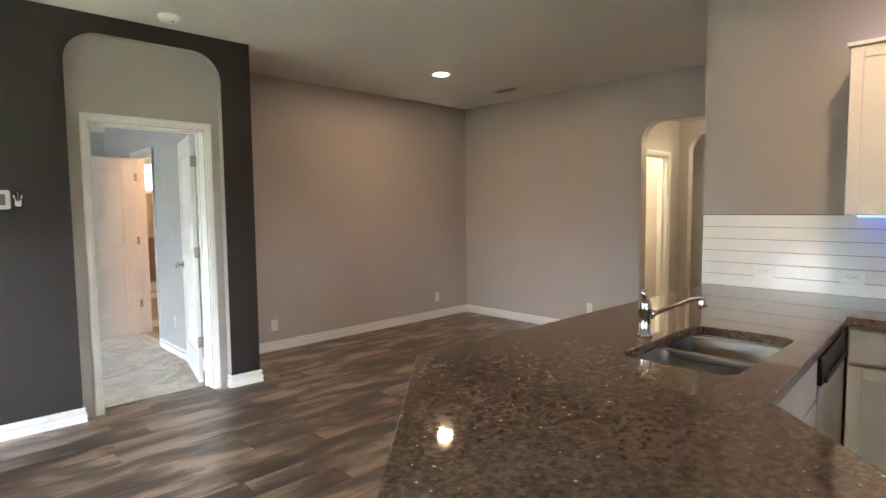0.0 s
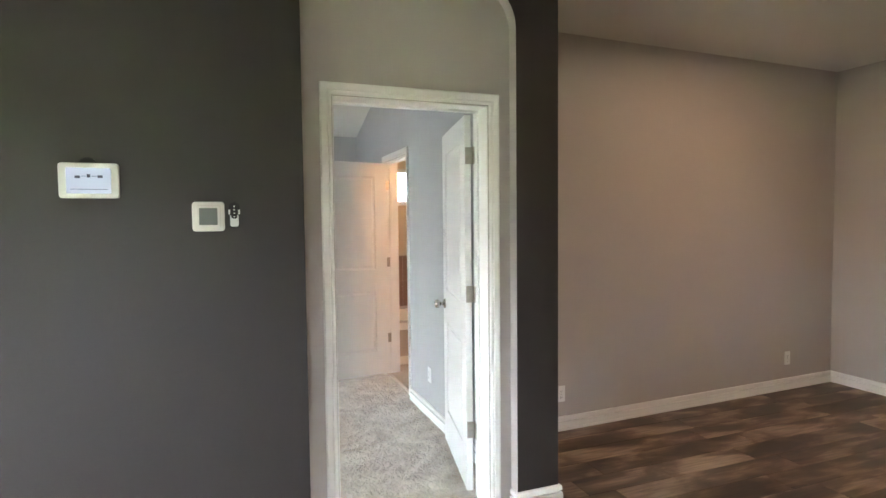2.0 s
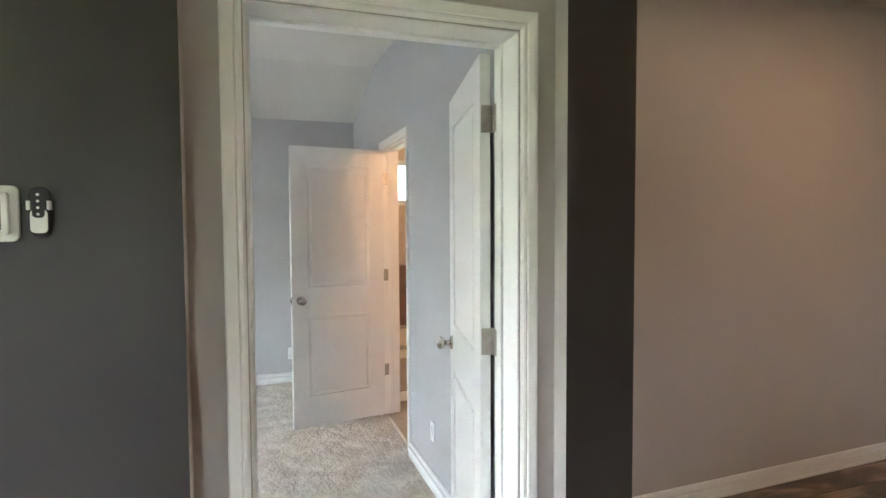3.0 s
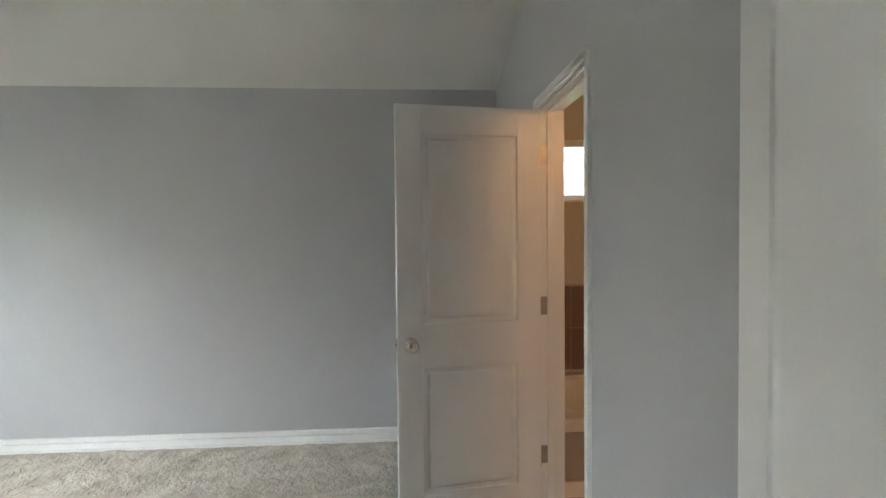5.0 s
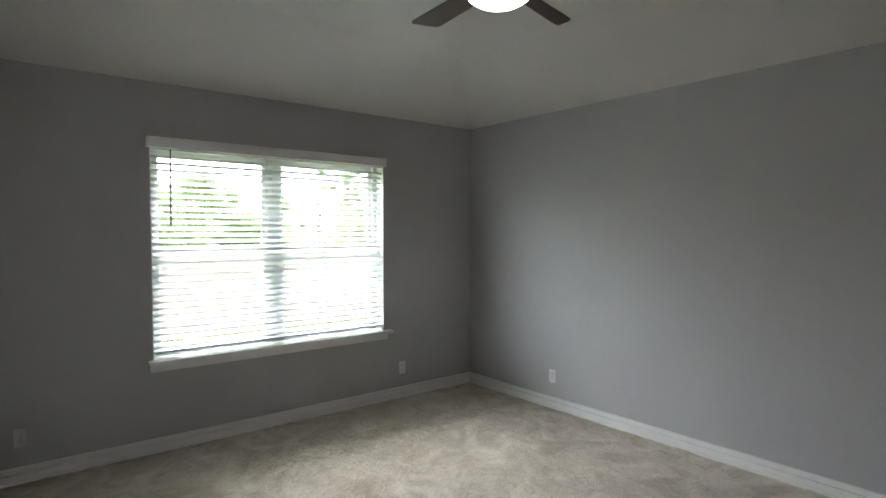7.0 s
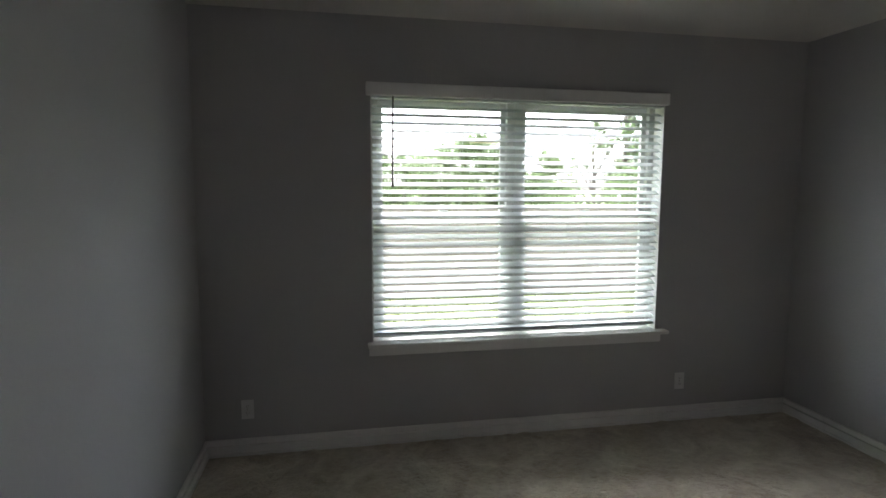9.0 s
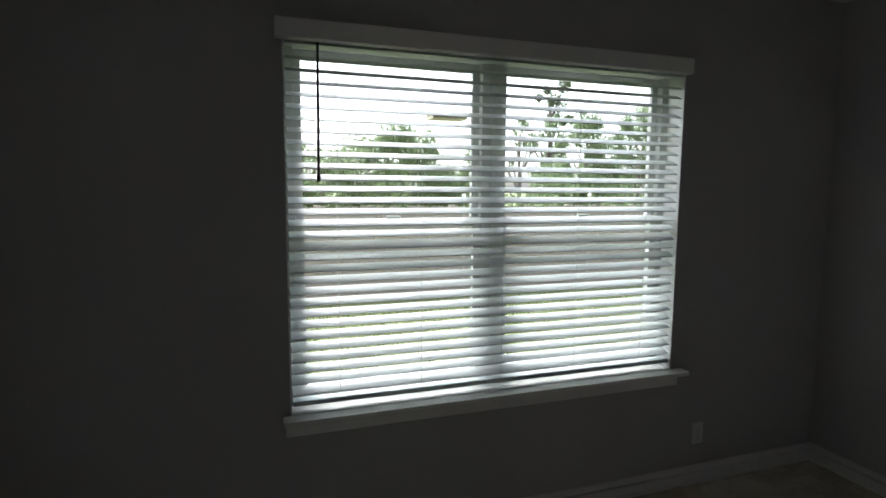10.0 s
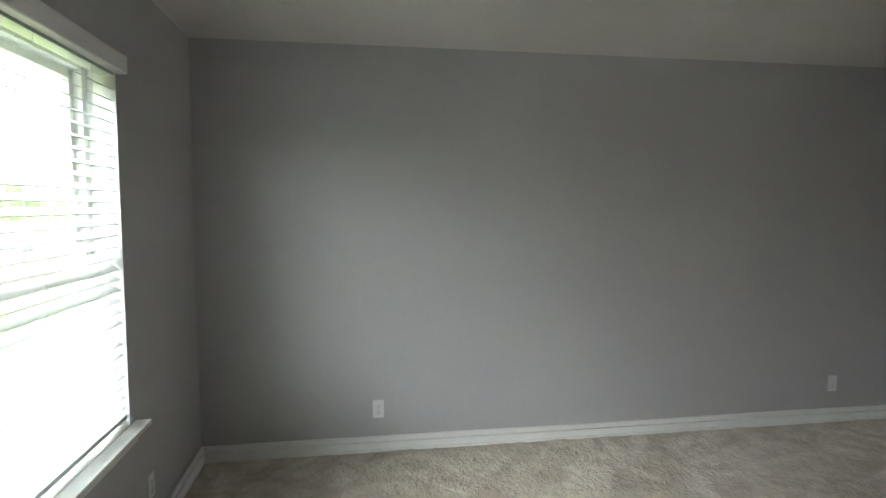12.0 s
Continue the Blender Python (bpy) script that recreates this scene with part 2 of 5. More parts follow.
M_GREY = material("bedroom_grey_paint", (0.46, 0.46, 0.465), 0.62, vary=0.03, scale=1.4, bump=0.4, bump_scale=55, fine=0.25, fine_scale=260, spec=0.35)
M_GREIGE = material("living_greige_paint", (0.455, 0.418, 0.396), 0.5, vary=0.03, scale=1.4, bump=0.3, bump_scale=55, fine=0.25, fine_scale=260)
M_DARK = material("charcoal_accent_paint", (0.036, 0.0295, 0.0265), 0.42, vary=0.04, scale=1.4, bump=0.2, bump_scale=55, fine=0.25, fine_scale=260)
M_CEIL = material("ceiling_paint", (0.67, 0.655, 0.62), 0.9, vary=0.03, scale=1.2, bump=0.6, bump_scale=45, fine=0.3, fine_scale=200)
M_TRIM = material("white_trim_paint", (0.80, 0.798, 0.785), 0.32, vary=0.02, scale=4, bump=0.05, bump_scale=90)
M_DOOR = material("white_door_paint", (0.79, 0.785, 0.775), 0.36, vary=0.02, scale=3, bump=0.12, bump_scale=160, stretch=(1, 1, 0.12))
M_NICKEL = material("satin_nickel", (0.50, 0.47, 0.43), 0.17, 1.0, vary=0.05, scale=40)
M_HINGE = material("aged_nickel", (0.46, 0.42, 0.37), 0.45, 1.0, vary=0.15, scale=40)
M_CHROME = material("chrome", (0.8, 0.8, 0.82), 0.05, 1.0, vary=0.02, scale=30)
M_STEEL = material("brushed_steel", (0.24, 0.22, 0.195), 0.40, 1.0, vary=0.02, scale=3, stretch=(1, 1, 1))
M_APPLIANCE = material("appliance_steel", (0.58, 0.565, 0.54), 0.36, 1.0, vary=0.03, scale=3, stretch=(1, 1, 14))
M_CARPET = carpet_material()
M_PLANK = plank_material()
M_JOINT = material("floor_joint_dark", (0.018, 0.013, 0.010), 0.9)
M_GRANITE = granite_material()
M_CAB = material("white_cabinet_paint", (0.76, 0.73, 0.69), 0.3, vary=0.02, scale=4, bump=0.05, bump_scale=120)
M_BLACK = material("black_plastic", (0.006, 0.0055, 0.0055), 0.5, vary=0.1, scale=20)
M_PLATE = material("white_plastic", (0.77, 0.77, 0.76), 0.35, vary=0.02, scale=20)
M_VENT = material("grey_vent_metal", (0.55, 0.53, 0.51), 0.5, vary=0.05, scale=20)
M_SLOT = material("socket_slot", (0.03, 0.03, 0.03), 0.6)
M_SCREEN = material("lcd_grey", (0.17, 0.19, 0.18), 0.5, vary=0.05, scale=20, spec=0.3)
M_TABLET = material("tablet_screen", (0.40, 0.43, 0.56), 0.25, vary=0.02, scale=10, emit=0.006)
M_INK = material("screen_ink", (0.05, 0.05, 0.08), 0.4)
M_TILE = material("white_glazed_tile", (0.80, 0.795, 0.785), 0.20, vary=0.03, scale=6, bump=0.12, bump_scale=9)
M_GROUT = material("grey_grout", (0.22, 0.21, 0.20), 0.9)
M_BTILE = material("brown_bath_tile", (0.27, 0.17, 0.125), 0.35, vary=0.12, scale=9, bump=0.05, bump_scale=60)
M_BGROUT = material("bath_grout", (0.5, 0.42, 0.34), 0.9)
M_TUB = material("cream_acrylic", (0.80, 0.74, 0.64), 0.15, vary=0.02, scale=3)
M_BATHW = material("bath_wall_paint", (0.62, 0.53, 0.42), 0.55, vary=0.03, scale=1.4, bump=0.4, bump_scale=55)
M_FTILE = material("tan_floor_tile", (0.45, 0.36, 0.27), 0.4, vary=0.1, scale=6)
M_SLAT = material("white_faux_wood_slat", (0.64, 0.685, 0.69), 0.35, vary=0.02, scale=6, stretch=(1, 0.2, 1))
M_VINYL = material("white_vinyl", (0.64, 0.65, 0.64), 0.35, vary=0.02, scale=5)
M_CORD = material("white_cord", (0.7, 0.7, 0.68), 0.8)
M_WAND = material("dark_wand", (0.05, 0.045, 0.04), 0.35)
M_GLASS = glass_material("window_glass")
M_FROST = glass_material("obscured_glass", (0.56, 0.57, 0.57))
M_BLADE = material("espresso_fan_blade", (0.055, 0.030, 0.020), 0.35, vary=0.2, scale=8, stretch=(1, 14, 1))
M_BRONZE = material("bronze_fan_body", (0.05, 0.035, 0.028), 0.35, 0.8, vary=0.1, scale=20)
M_DOME = material("opal_glass_lit", (1.0, 0.93, 0.82), 0.4, vary=0.0, emit=0.5)
M_CAN = material("downlight_lens", (1.0, 0.63, 0.37), 0.4, vary=0.0, emit=4.4)
M_WARM = material("warm_bulb", (1.0, 0.56, 0.27), 0.4, vary=0.0, emit=1.15)
M_HALL = material("warm_hall_bulb", (1.0, 0.76, 0.44), 0.4, vary=0.0, emit=3.6)
M_LEDB = material("blue_led", (0.12, 0.2, 1.0), 0.4, vary=0.0, emit=0.07)
M_LEDV = material("violet_led", (0.45, 0.3, 1.0), 0.4, vary=0.0, emit=0.09)
M_FENCE = material("weathered_fence_wood", (0.34, 0.29, 0.25), 0.85, vary=0.16, scale=5, stretch=(3, 3, 0.25), bump=0.3, bump_scale=40)
M_GRASS = material("lawn_soil", (0.16, 0.18, 0.075), 0.9, second=(0.12, 0.14, 0.055), scale=1.5, bump=0.8, bump_scale=30)
M_BLADEG = leaf_material("grass_blade", (0.20, 0.26, 0.065), (0.13, 0.175, 0.045))
M_LEAF = leaf_material("tree_leaf", (0.22, 0.28, 0.14), (0.13, 0.18, 0.085))
M_LEAFD = leaf_material("dark_leaf", (0.18, 0.23, 0.12), (0.11, 0.145, 0.075))
M_BARK = material("grey_bark", (0.22, 0.19, 0.16), 0.9, vary=0.25, scale=9, bump=0.6, bump_scale=30, stretch=(2, 2, 0.4))
M_FEED = material("pale_wood_tray", (0.50, 0.45, 0.32), 0.6, vary=0.08, scale=14)
M_SEED = material("seed_mix", (0.09, 0.08, 0.045), 0.9, vary=0.3, scale=90)
M_GLOBE = material("white_glass_globe", (0.85, 0.85, 0.82), 0.2)
M_STUCCO = material("outside_wall", (0.5, 0.47, 0.43), 0.9, vary=0.06, bump=0.4, bump_scale=60)


# ---- builders ----
def mesh_of(name, bm, mats, smooth=False):
    me = bpy.data.meshes.new(name)
    bm.normal_update()
    bm.to_mesh(me)
    bm.free()
    for m in (mats if isinstance(mats, (list, tuple)) else [mats]):
        me.materials.append(m)
    if smooth:
        for p in me.polygons:
            p.use_smooth = True
    return me


def part(name, bm, mat, parent=None, label="", smooth=False, at=None):
    ob = new(name, mesh_of(name, bm, mat, smooth))
    if parent is not None:
        ob.parent = parent
    if at is not None:
        ob.matrix_basis = at
    if label:
        tagged(ob, label)
    return ob


def thing(name, at, label, category, group="", kind=""):
    ob = new(name)
    ob.empty_display_size = 0.1
    ob.matrix_basis = at
    return tagged(ob, label, category, group, kind)


def structure(name, bm, mat, label, category="", smooth=False):
    return tagged(part(name, bm, mat, smooth=smooth), label, category or name.split("_")[0], kind="structure")


def box(bm, x0, y0, z0, x1, y1, z1, bevel=0.0, seg=2, mi=0):
    r = bmesh.ops.create_cube(bm, size=1)
    vs = r["verts"]
    for v in vs:
        v.co = Vector(((x0 + x1) / 2 + v.co.x * (x1 - x0), (y0 + y1) / 2 + v.co.y * (y1 - y0), (z0 + z1) / 2 + v.co.z * (z1 - z0)))
    fs = {f for v in vs for f in v.link_faces}
    for f in fs:
        f.material_index = mi
    if bevel:
        es = list({e for v in vs for e in v.link_edges})
        bmesh.ops.bevel(bm, geom=es, offset=bevel, segments=seg, affect="EDGES", profile=0.5, clamp_overlap=True)
    return bm


def boxes(*rows, bevel=0.0, seg=2):
    bm = bmesh.new()
    for r in rows:
        box(bm, *r, bevel=bevel, seg=seg)
    return bm


def prism(bm, pts, plane, a, b, mi=0):
    """A polygon pts in a plane ('xz': along y; 'yz': along x; 'xy': along z), made thick from a to b."""
    def put(p, h):
        return {"xz": (p[0], h, p[1]), "yz": (h, p[0], p[1]), "xy": (p[0], p[1], h)}[plane]
    lo = [bm.verts.new(put(p, a)) for p in pts]
    hi = [bm.verts.new(put(p, b)) for p in pts]
    fs = [bm.faces.new(lo), bm.faces.new(hi)]
    n = len(pts)
    for i in range(n):
        fs.append(bm.faces.new((lo[i], lo[(i + 1) % n], hi[(i + 1) % n], hi[i])))
    for f in fs:
        f.material_index = mi
    bmesh.ops.recalc_face_normals(bm, faces=fs)
    return fs


def lathe(bm, profile, seg=24, at=Matrix()):
    rings = []
    for r, z in profile:
        if r < 1e-5:
            rings.append([bm.verts.new(at @ Vector((0, 0, z)))])
        else:
            rings.append([bm.verts.new(at @ Vector((r * math.cos(2 * math.pi * i / seg), r * math.sin(2 * math.pi * i / seg), z))) for i in range(seg)])
    fs = []
    for a, b in zip(rings, rings[1:]):
        for i in range(seg):
            j = (i + 1) % seg
            if len(a) == 1 and len(b) == 1:
                continue
            if len(a) == 1:
                fs.append(bm.faces.new((a[0], b[i], b[j])))
            elif len(b) == 1:
                fs.append(bm.faces.new((a[i], a[j], b[0])))
            else:
                fs.append(bm.faces.new((a[i], a[j], b[j], b[i])))
    bmesh.ops.recalc_face_normals(bm, faces=fs)
    return bm


def tube(bm, pts, r, seg=10, r_end=None):
    pts = [Vector(p) for p in pts]
    rings = []
    for k, p in enumerate(pts):
        d = (pts[min(k + 1, len(pts) - 1)] - pts[max(k - 1, 0)]).normalized()
        side = d.cross(Vector((0, 0, 1)))
        side = side.normalized() if side.length > 1e-3 else Vector((1, 0, 0))
        up = side.cross(d).normalized()
        rr = r if r_end is None else r + (r_end - r) * k / (len(pts) - 1)
        rings.append([bm.verts.new(p + rr * (math.cos(2 * math.pi * i / seg) * side + math.sin(2 * math.pi * i / seg) * up)) for i in range(seg)])
    fs = []
    for a, b in zip(rings, rings[1:]):
        for i in range(seg):
            fs.append(bm.faces.new((a[i], a[(i + 1) % seg], b[(i + 1) % seg], b[i])))
    fs.append(bm.faces.new(rings[0]))
    fs.append(bm.faces.new(rings[-1]))
    bmesh.ops.recalc_face_normals(bm, faces=fs)
    return bm


def wall_frame(ox, oy, deg):
    """A wall's own axes: u along it, y out of it towards the viewer as -y, z up."""
    return pose(ox, oy, 0, 0, 0, deg)


# ---- structure ----
H = 2.755            # living room ceiling
EAVE, FLAT, RUN = 2.467, 2.75, 0.95   # bedroom ceiling
XW, XE, YS, YN = -2.97, 1.928, 4.868, 8.67   # bedroom
FZ = -0.028          # bedroom carpet
YD, YNB, XR, YT, XB = 4.628, 4.700, 2.092, 5.580, 5.556   # accent wall, niche back, corner, alcove, back wall
DU0, DU1 = 0.964, 1.732   # bedroom doorway
BU0, BU1 = 6.700, 7.402   # bathroom doorway
XK, YK = 3.87, 1.745   # kitchen wall


def arch_outline(a, b, u0, u1, top, r, z1, n=10):
    """A wall from a to b, z1 high, with an opening from u0 to u1 that has rounded upper corners."""
    pts = [(a, 0), (u0, 0), (u0, top - r)]
    if r:
        pts += [(u0 + r - r * math.cos(math.pi / 2 * i / n), top - r + r * math.sin(math.pi / 2 * i / n)) for i in range(1, n + 1)]
        pts += [(u1 - r + r * math.sin(math.pi / 2 * i / n), top - r + r * math.cos(math.pi / 2 * i / n)) for i in range(0, n + 1)]
    else:
        pts[-1] = (u0, top)
        pts.append((u1, top))
    return pts + [(u1, 0), (b, 0), (b, z1), (a, z1)]


def two_sided(bm, axis, first_positive):
    """Faces that look along +axis get slot first_positive, others the other slot."""
    bm.normal_update()
    for f in bm.faces:
        f.material_index = 1 if (f.normal[axis] > 0.5) == first_positive else 0
    return bm


bm = bmesh.new()
prism(bm, arch_outline(-3.42, XR, 0.823, 1.853, 2.63, 0.21, H), "xz", YD, YNB - 0.002)
bm.normal_update()
for f in bm.faces:
    f.material_index = 1 if f.normal.y < -0.9 else 0
wall_accent = structure("wall_accent", bm, [M_GREIGE, M_DARK], "charcoal painted accent wall with an arched doorway recess", "wall")

bm = bmesh.new()
prism(bm, arch_outline(-3.15, XR, DU0, DU1, 2.048, 0, 3.05), "xz", YNB, YS)
two_sided(bm, 1, True)
structure("wall_bedroom_south", bm, [M_GREIGE, M_GREY], "painted partition wall with the bedroom doorway", "wall")

bm = boxes((XE, YS, 0, XR, YT - 0.2, 3.05), (XE, YT - 0.2, 0, XE + 0.115, YT, 3.05))
bm.normal_update()
for f in bm.faces:
    f.material_index = 0 if f.normal.x > 0.5 else 1
structure("wall_return", bm, [M_GREIGE, M_GREY], "short return wall beside the alcove", "wall")

bm = bmesh.new()
prism(bm, arch_outline(YT, YN, BU0, BU1, 2.048, 0, 3.05), "yz", XE, XE + 0.115)
bm.normal_update()
for f in bm.faces:
    f.material_index = 1 if f.normal.x > 0.5 else 0
structure("wall_bedroom_east", bm, [M_GREY, M_BATHW], "grey bedroom wall with the bathroom doorway", "wall")

bm = boxes((-3.15, YN, 0, XE + 0.115, YN + 0.15, 3.05))
structure("wall_bedroom_north", bm, M_GREY, "long plain grey painted bedroom wall", "wall")

# window wall with its opening
WY0, WY1, WZ0, WZ1 = 5.822, 7.662, 0.598, 2.075
bm = boxes((-3.15, YNB, -0.5, XW, WY0, 3.05), (-3.15, WY1, -0.5, XW, YN, 3.05), (-3.15, WY0, -0.5, XW, WY1, WZ0), (-3.15, WY0, WZ1, XW, WY1, 3.05))
bmesh.ops.remove_doubles(bm, verts=bm.verts, dist=1e-4)
bm.normal_update()
for f in bm.faces:
    f.material_index = 1 if f.normal.x < -0.5 else 0
structure("wall_bedroom_west", bm, [M_GREY, M_STUCCO], "grey bedroom wall with the window opening", "wall")

# alcove and back wall of the living room
bm = bmesh.new()
YA, AV = 5.47, 1.82   # the alcove wall runs a little askew
prism(bm, [(XE + 0.115, YA), (XR, YA), (XB, YT), (XB + 0.12, YT), (XB + 0.12, YT + 0.12), (XE + 0.115, YT + 0.12)], "xy", 0, 3.05)
bm.normal_update()
for f in bm.faces:
    f.material_index = 1 if f.normal.y > 0.5 else 0
structure("wall_alcove", bm, [M_GREIGE, M_BATHW], "greige painted alcove wall under a warm downlight", "wall")
bm = bmesh.new()
prism(bm, arch_outline(-4.0, YT, 1.85, 3.045, 2.295, 0.20, H), "yz", XB, XB + 0.12)
structure("wall_back", bm, M_GREIGE, "greige painted wall with an arched hall opening", "wall")
structure("wall_kitchen", boxes((XK, -4.0, 0, XK + 0.12, YK, H)), M_GREIGE, "greige kitchen wall above a white tiled splashback", "wall")

# side of the living room towards the garden, with a wide glazed opening
LX, LY0, LY1, LZ0, LZ1 = -3.30, 2.0, 3.7, 0.06, 2.05
bm = boxes((LX - 0.12, -4.12, -0.5, LX, LY0, H), (LX - 0.12, LY1, -0.5, LX, YNB, H), (LX - 0.12, LY0, LZ1, LX, LY1, H), (LX - 0.12, LY0, -0.5, LX, LY1, LZ0))
bm.normal_update()
structure("wall_living_west", bm, M_GREIGE, "greige living room wall with a glazed opening", "wall")
# closing wall; its opening is added to let frontal skylight onto the accent wall
YO, SX_0, SX_1, SZ0, SZ1 = -2.2, -1.95, -0.6, 1.0, 2.0
structure("wall_living_south", boxes((LX, YO - 0.12, -0.5, SX_0, YO, H), (SX_1, YO - 0.12, -0.5, XB + 0.12, YO, H), (SX_0, YO - 0.12, -0.5, SX_1, YO, SZ0), (SX_0, YO - 0.12, SZ1, SX_1, YO, H)), M_GREIGE, "greige wall that closes the living room with an added unseen window", "wall")

bm = boxes((LX - 0.12, -4.12, H, XB + 0.12, YNB, H + 0.1), (XR, YNB, H, XB + 0.12, YT, H + 0.1))
structure("ceiling_living", bm, M_CEIL, "textured off-white living room ceiling", "ceiling")

bm = bmesh.new()
P = [bm.verts.new(c) for c in ((XW, YS, EAVE), (XW, YN, EAVE), (XE, YN, EAVE), (XW + RUN, YS, FLAT), (XW + RUN, YN - RUN, FLAT), (XE, YN - RUN, FLAT), (XE, YS, FLAT))]
for q in ((0, 1, 4, 3), (1, 2, 5, 4), (3, 4, 5, 6)):
    bm.faces.new([P[i] for i in q])
ext = bmesh.ops.extrude_face_region(bm, geom=list(bm.faces))
for v in [g for g in ext["geom"] if isinstance(g, bmesh.types.BMVert)]:
    v.co.z += 0.12
bmesh.ops.recalc_face_normals(bm, faces=bm.faces)
structure("ceiling_bedroom", bm, M_CEIL, "textured bedroom ceiling with sloped edges", "ceiling")

# unseen eave, added to cut steep sun and sky light at the bedroom window
structure("roof_eave", boxes((-3.52, YNB, 2.50, -3.15, YN + 0.6, 2.64), bevel=0.004), M_STUCCO, "unseen boxed eave added to shade the bedroom window from the high sky", "eave")

# bathroom shell
bm = boxes((XE + 0.115, YN, 0, 2.22, YN + 0.15, 2.6), (3.24, YN, 0, 4.4, YN + 0.15, 2.6), (2.22, YN, 0, 3.24, YN + 0.15, 1.687), (2.22, YN, 2.115, 3.24, YN + 0.15, 2.6))
structure("wall_bath_north", bm, M_BATHW, "tan bathroom wall with a small high window", "wall")
structure("wall_bath_east", boxes((4.4, YT + 0.12, 0, 4.52, YN + 0.15, 2.6)), M_BATHW, "tan bathroom wall", "wall")
structure("ceiling_bath", boxes((XE + 0.115, YT + 0.12, 2.5, 4.4, YN, 2.6)), M_CEIL, "bathroom ceiling", "ceiling")
bm = bmesh.new()
for i in range(5):
    for j in range(6):
        x, y = XE + 0.02 + i * 0.48, 5.70 + j * 0.5
        box(bm, x + 0.002, y + 0.002, -0.02, min(x + 0.478, 4.398), min(y + 0.498, YN), 0.0, bevel=0.002, seg=1)
bath_floor = structure("floor_bath", boxes((XE + 0.02, 5.7, -0.1, 4.4, YN, -0.006)), M_BGROUT, "tan bathroom tile floor", "floor")
tagged(part("floor_tiles", bm, M_FTILE, bath_floor), kind="stuff")

# hall beyond the arched opening
HU0, HU1 = 6.20, 6.98
HX, HY = 7.30, 3.42
bm = bmesh.new()
prism(bm, arch_outline(XB + 0.12, HX, HU0, HU1, 2.045, 0, 2.6), "xz", HY, HY + 0.12)
structure("wall_hall_side", bm, M_GREIGE, "warm lit hall wall with a doorway", "wall")
bm = bmesh.new()
prism(bm, arch_outline(0.3, HY, 1.6, 3.29, 2.32, 0.2, 2.6), "yz", HX, HX + 0.12)
structure("wall_hall_end", bm, M_GREIGE, "hall wall with a second arched opening", "wall")
structure("wall_hall_near", boxes((XB + 0.12, 0.3, 0, HX, 0.42, 2.6)), M_GREIGE, "plain hall wall", "wall")
structure("wall_hall_far", boxes((9.2, 0.3, 0, 9.3, 5.3, 2.6)), M_GREY, "grey wall beyond the second arch", "wall")
structure("wall_side_room", boxes((XB + 0.12, 5.2, 0, 9.2, 5.3, 2.6), (HX, HY, 0, HX + 0.12, 5.2, 2.6), (HX + 0.12, 0.3, 0, 9.2, 0.42, 2.6)), M_GREIGE, "plain walls that close the hall rooms", "wall")
structure("ceiling_hall", boxes((XB + 0.12, 0.3, 2.5, 9.2, 5.3, 2.6)), M_CEIL, "hall ceiling", "ceiling")
structure("floor_hall", boxes((XB + 0.12, 0.3, -0.1, 9.2, 5.3, 0.0)), M_PLANK, "dark plank hall floor", "floor")

# carpet
bm = bmesh.new()
gx, gy = 280, 220
grid = [[bm.verts.new((XW + (XE + 0.02 - XW) * i / gx, YS + (YN - YS) * j / gy, 0)) for j in range(gy + 1)] for i in range(gx + 1)]
for i in range(gx):
    for j in range(gy):
        bm.faces.new((grid[i][j], grid[i + 1][j], grid[i + 1][j + 1], grid[i][j + 1]))
for v in bm.verts:
    v.co.z = FZ + 0.006 * noise.noise(v.co * 6) + 0.010 * noise.noise(v.co * 16) + 0.003 * noise.noise(v.co * 45)
box(bm, DU0, 4.835, -0.05, DU1, YS, 0.002, bevel=0.006)
structure("floor_carpet", bm, M_CARPET, "light beige cut-pile carpet with vacuum marks", "carpet", smooth=True)
structure("floor_slab", boxes((-3.15, YS, -0.5, XE + 0.02, YN, -0.05)), M_JOINT, "slab under the carpet", "floor")

# ---- trim ----
BASE = ((0, 0), (0.021, 0), (0.021, 0.014), (0.0165, 0.017), (0.0165, 0.021), (0.019, 0.024), (0.0185, 0.059), (0.001, 0.060), (0.001, 0.073), (0.0165, 0.074), (0.014, 0.094), (0.008, 0.098), (0, 0.098))


def baseboard(runs, label, z0=0.0):
    """Runs (x0, y0, x1, y1, m0, m1): the wall lies to the right of the way; m: +1 outside corner, -1 inside corner, 0 square."""
    bm = bmesh.new()
    for x0, y0, x1, y1, m0, m1 in runs:
        a, b = Vector((x0, y0, 0)), Vector((x1, y1, 0))
        d = (b - a).normalized()
        n = Vector((-d.y, d.x, 0))
        lo = [bm.verts.new(a + n * t - d * t * m0 + Vector((0, 0, z + z0))) for t, z in BASE]
        hi = [bm.verts.new(b + n * t + d * t * m1 + Vector((0, 0, z + z0))) for t, z in BASE]
        k = len(BASE)
        fs = [bm.faces.new((lo[i], lo[(i + 1) % k], hi[(i + 1) % k], hi[i])) for i in range(k)]
        fs += [bm.faces.new(lo), bm.faces.new(hi)]
        bmesh.ops.recalc_face_normals(bm, faces=fs)
    return structure("baseboard", bm, M_TRIM, label, "baseboard")


